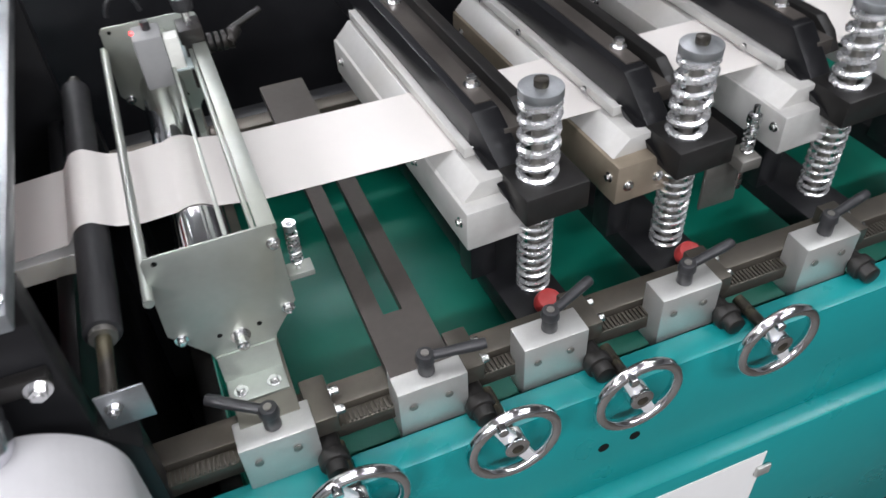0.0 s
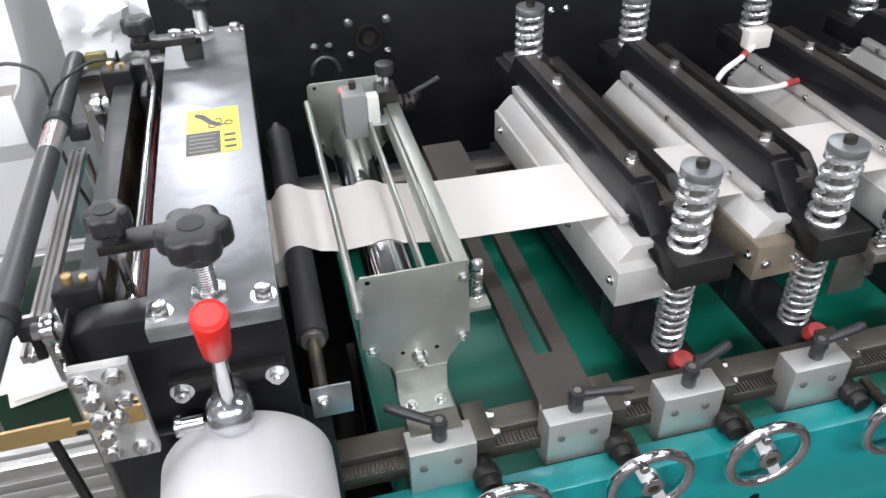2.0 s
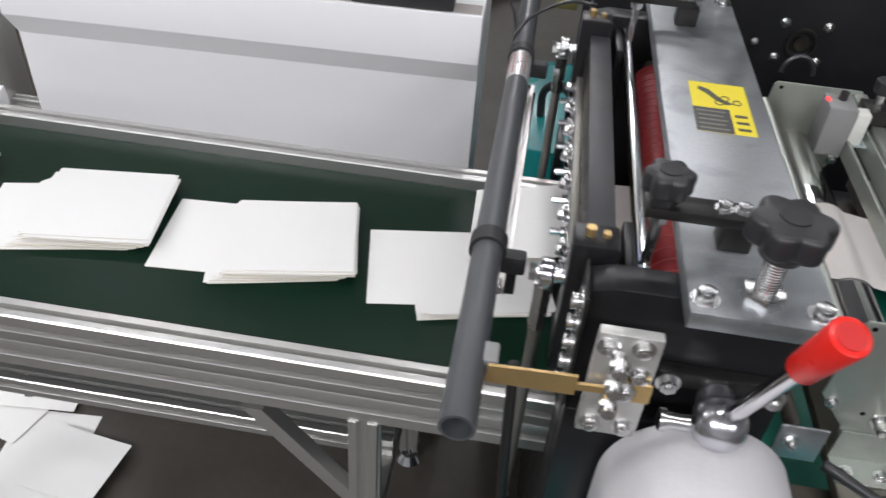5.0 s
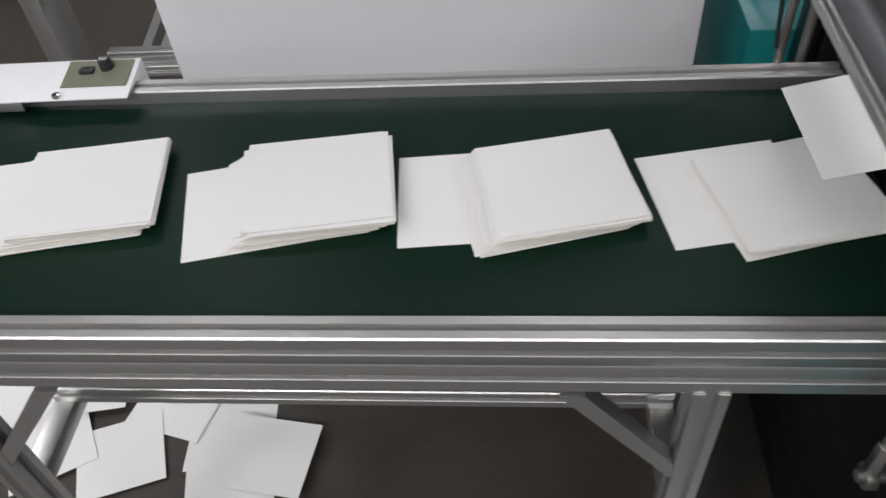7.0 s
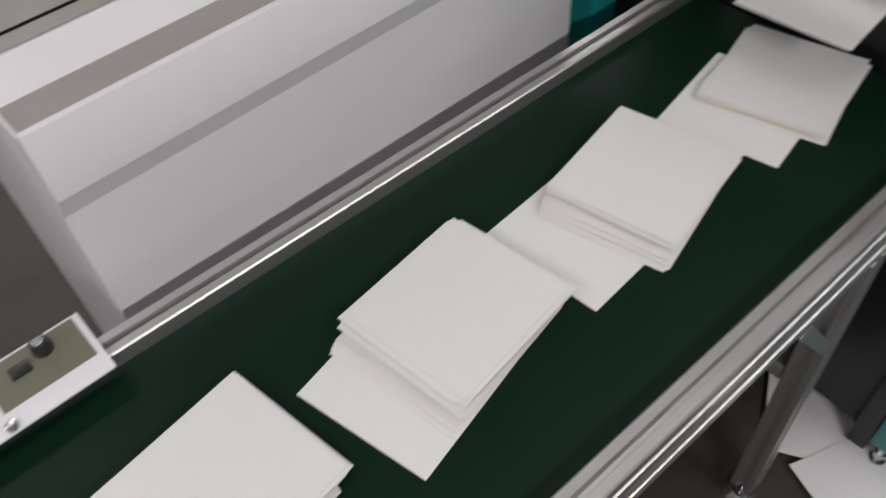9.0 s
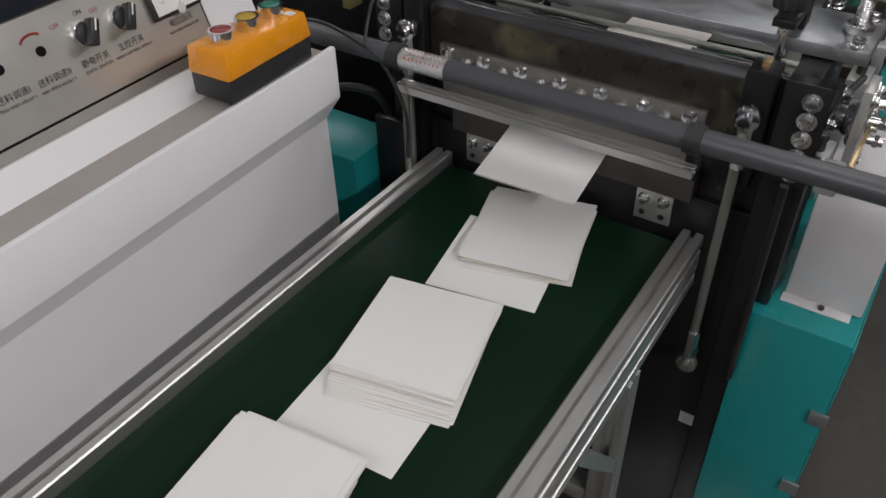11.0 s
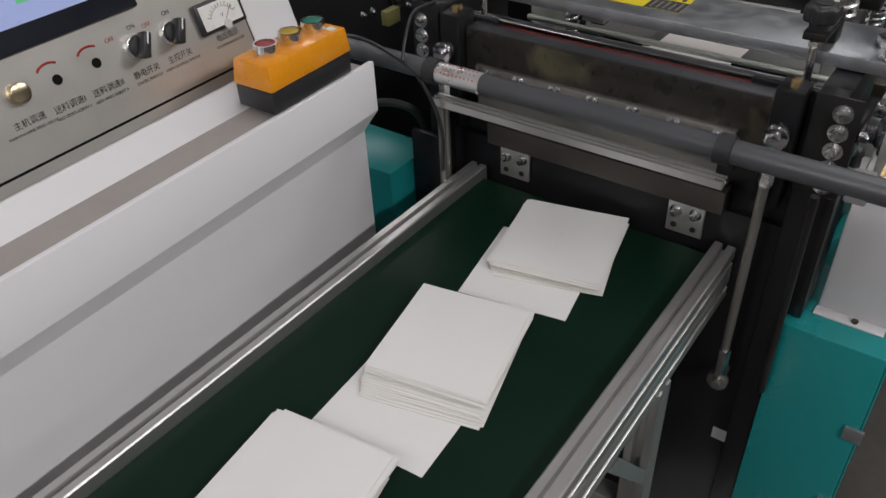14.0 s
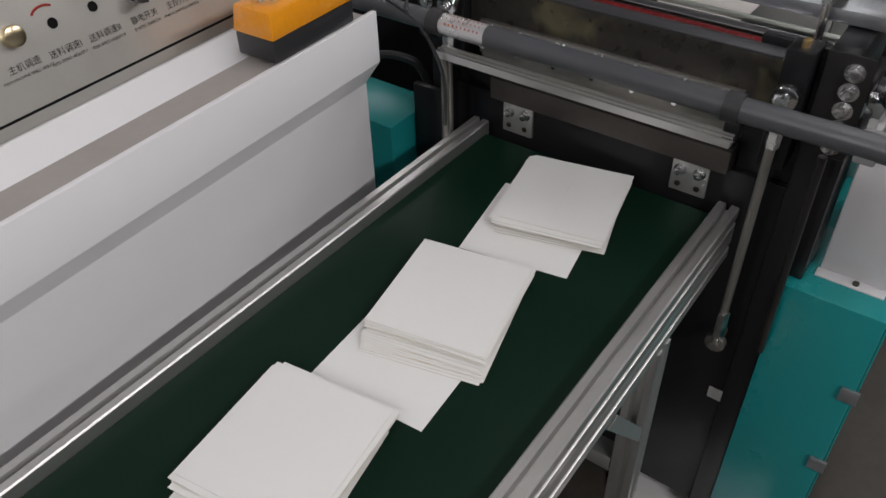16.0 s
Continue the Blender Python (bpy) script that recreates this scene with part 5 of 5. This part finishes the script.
def handwheel(x):
    y, z, R = 0.366, 0.748, 0.056
    t = thing("handwheel", (x, y, z), "chrome plated handwheel with two spokes", "handwheel", "handwheels on the front panel")
    part("rim", sweep(bmesh.new(), [(x + R * math.cos(2 * math.pi * i / 40), y, z + R * math.sin(2 * math.pi * i / 40)) for i in range(40)], 0.0078, 12, True), CHROME, t)
    h = part("hub", C((x, y + 0.012, z), (x, y - 0.010, z), 0.0165, 26, bev=0.002), CHROME, t)
    part("bore", C((x, y - 0.0098, z), (x, y - 0.0108, z), 0.0075, 20), STEEL_D, h)
    for a in (-62, 118):
        d = Vector((math.cos(radians(a)), 0, math.sin(radians(a))))
        s = Vector((-d.z, 0, d.x))
        bm = bmesh.new()
        pts = [d * 0.012 + s * 0.0095, d * (R - 0.004) + s * 0.007, d * (R - 0.004) - s * 0.007, d * 0.012 - s * 0.0095]
        prism(bm, [(x + q.x, z + q.z) for q in pts], "y", y - 0.004, y + 0.004, bev=0.0012)
        part("spoke", bm, SPOKE, t)
    part("shaft", C((x, y + 0.012, z), (x, 0.45, z), 0.0085, 16), STEEL_D, t)
    a = radians(112)
    p = Vector((x + R * math.cos(a), y, z + R * math.sin(a)))
    part("crank_screw", C(p + Vector((0, 0.004, 0)), p + Vector((0, -0.016, 0)), 0.0065, 16, bev=0.001), CHROME, t)
    return t


W0 = handwheel(0.292)
for wx in (0.488, 0.660, 0.872):
    copy_thing(W0, pose(wx, 0.366, 0.748))


# ---- things on the floor and behind ----
def clutter():
    for i, (x, y, a) in enumerate(((-1.22, 0.90, 4), (-1.20, 0.80, 12), (-1.36, 0.98, -15), (-1.45, 0.84, 20), (-1.62, 0.86, 30), (-1.30, 1.06, 5), (-0.16, 0.56, 30), (-0.22, 0.42, -20), (-1.75, 0.95, 62), (-1.58, 1.02, 10), (-1.12, 0.84, -8))):
        t = new("scrap_sheet", SHEET_T)
        t.matrix_world = pose(x, y, 0.0004 + 0.0022 * i, 0, 0, a)
        tagged(t, "white paper sheet dropped on the concrete floor", "paper sheet", "scrap sheets on the floor")
    for sx_, sy_, sz_, r in ((-0.95, 4.2, 0.20, 0.26), (-0.70, 4.45, 0.17, 0.22), (-1.15, 4.6, 0.22, 0.28), (-1.12, 3.72, 0.11, 0.30), (-0.74, 3.88, 0.13, 0.27), (-0.50, 4.22, 0.14, 0.25), (-1.36, 4.28, 0.17, 0.30)):
        bm = bmesh.new()
        bmesh.ops.create_icosphere(bm, subdivisions=4, radius=r)
        for v in bm.verts:
            n = noise.noise(v.co * 7.0 + Vector((sx_ * 9, sy_ * 5, 0))) * 0.30 + noise.noise(v.co * 19.0) * 0.12
            v.co = v.co * (1 + n)
            v.co.z = max(v.co.z * 0.8, -sz_) + sz_
            v.co.x += sx_
            v.co.y += sy_
        single("plastic_sack", bm, mat("white_film", (0.82, 0.83, 0.84), 0.25, 0, 0.03, 10, 0.1), (sx_, sy_, 0), "crumpled white plastic sack on the floor", "sack", "sacks of waste film")
    t = thing("teal_machine", (-0.55, 5.4, 0), "teal painted machine standing far behind", "machine")
    part("body", B(-0.95, -0.25, 5.2, 5.9, 0.0, 1.3, bev=0.01), TEAL, t)
    # aluminium stand behind the belt end
    t = thing("aluminium_stand", (-1.65, 2.1, 0), "low aluminium profile stand behind the conveyor", "stand")
    part("beam", profile(bmesh.new(), -1.98, -1.42, 2.02, 2.056, 0.17, 0.205, 1), ALU, t)
    part("beam", profile(bmesh.new(), -1.86, -1.52, 2.10, 2.136, 0.17, 0.205, 1), ALU, t)
    for x in (-1.74, -1.68):
        part("strut", sweep(bmesh.new(), [(x, 2.14, 0.19), (x + 0.12, 2.5, 0.42)], 0.022, 4), ALU, t)
    part("post", B(-1.99, -1.93, 2.00, 2.14, 0.0, 0.62, bev=0.003), ALU, t)
    part("cross_foot", B(-1.55, -1.51, 2.02, 2.14, 0.0, 0.17, bev=0.002), ALU, t)
    t = thing("cable_run", (-0.27, 1.2, 1.05), "thin black cable from the button box to the cutter", "cable")
    part("cable", sweep(bmesh.new(), smooth([(-0.366, 1.15, 1.095), (-0.33, 1.17, 1.10), (-0.285, 1.16, 1.085), (-0.265, 1.11, 1.06), (-0.262, 1.06, 1.03), (-0.25, 1.03, 0.95), (-0.235, 1.04, 0.85)]), 0.0032, 8), PLASTIC, t)
    part("cable", sweep(bmesh.new(), smooth([(-0.265, 1.09, 1.055), (-0.24, 1.10, 1.085), (-0.19, 1.12, 1.105), (-0.145, 1.11, 1.11)]), 0.0028, 8), PLASTIC, t)
    part("hose", sweep(bmesh.new(), smooth([(-0.20, 1.30, 0.80), (-0.20, 1.29, 0.86), (-0.17, 1.24, 0.90), (-0.14, 1.18, 0.89), (-0.13, 1.15, 0.84)]), 0.008, 10), RUBBER, t, "black rubber hose")
    single("tag_plate", B(-0.205, -0.172, 1.165, 1.18, 1.075, 1.10, bev=0.001), mat("dull_yellow_zinc", (0.20, 0.185, 0.07), 0.5, 0.6, 0.2, 30), (-0.19, 1.17, 1.075), "yellow zinc plated angle plate", "plate")
    # Housings also hang over the two added fill lamps.
    for lx, ly in LAMPS:
        t = thing("hall_fill_housing", (lx, ly, 3.52), "long white fluorescent ceiling light, two of them added fills", "ceiling light", "hall lights")
        part("housing", B(lx - 0.78, lx + 0.78, ly - 0.17, ly + 0.17, 3.53, 3.58, bev=0.005), WHITE, t)
        part("cord", C((lx - 0.6, ly, 3.58), (lx - 0.6, ly, 4.0), 0.004, 8), PLASTIC, t)
        part("cord", C((lx + 0.6, ly, 3.58), (lx + 0.6, ly, 4.0), 0.004, 8), PLASTIC, t)


clutter()


# ---- cut sheets ----
FALL = []


def cut_sheets():
    rnd = random.Random(21)
    k0 = math.ceil((0.0 - CUT) / PERIOD)
    k1 = math.floor((16.0 + 0.45 * PERIOD - CUT) / PERIOD)
    z = 0.8003 + 4 * 0.00105 + 0.0008
    for i, k in enumerate(range(k0, k1 + 1)):
        ob = new("cut_sheet", SHEET_F)
        tagged(ob, "white paper sheet leaving the cutter", "paper sheet", "sheets cut from the web")
        end = pose(-0.262 + rnd.gauss(0, 0.004), 0.787 + rnd.gauss(0, 0.003), z, 0, 0, 13 + rnd.gauss(0, 1.5))
        FALL.append((ob, CUT + k * PERIOD, end, i))
        z += 0.00045


cut_sheets()


def motions():
    for ob, tc, end, i in FALL:
        hide = pose(-0.010, 0.8015, 0.926 - 0.0012 * i, 0, 0, 0)
        y = 0.8015
        rows = [(0.0, hide)]
        def at(t, m):
            if t > rows[-1][0] + 0.02:
                if t <= 16.0:
                    rows.append((t, m))
        at(tc - PERIOD + 0.20, pose(-0.010, 0.8015, 0.926 - 0.0008 * i, 0, 0, 0))
        at(tc - 0.36, pose(-0.075, y, 0.924, 0, -4, 0))
        at(tc - 0.26, pose(-0.125, y, 0.919, 0, -9, 1))
        at(tc - 0.15, pose(-0.180, y, 0.911, 0, -12, 2))
        at(tc - 0.04, pose(-0.215, y, 0.903, 0, -13, 2))
        at(tc + 0.025, pose(-0.240, y, 0.876, 0, -9, 5))
        at(tc + 0.10, end)
        at(16.0, rows[-1][1])
        if tc < 0.35:
            rows = [(0.0, pose(-0.180, y, 0.911, 0, -12, 2))] + [r for r in rows[1:] if r[0] > 0.03]
        if rows[-1][0] < 15.99:
            rows.append((16.0, rows[-1][1]))
        walk(ob, rows)
    n = int(16.0 / (PERIOD / 8)) + 1
    steps = [min(16.0, i * PERIOD / 8) for i in range(n + 1)]
    def lift(t):
        return 0.031 * -math.cos(2 * math.pi * (t - CUT - 0.035) / PERIOD)
    walk(CARR, [(t, pose(-0.14, 0.76, 1.0 + lift(t))) for t in steps])
    for r in RODS:
        walk(r, [(t, pose(r.location.x, r.location.y, 0.6 + lift(t)) ) for t in steps])
    for up, k in MOVERS:
        walk(up, [(t, pose(0, 0, -0.002 - 0.004 * math.cos(2 * math.pi * (t - CUT) / PERIOD))) for t in steps])


motions()
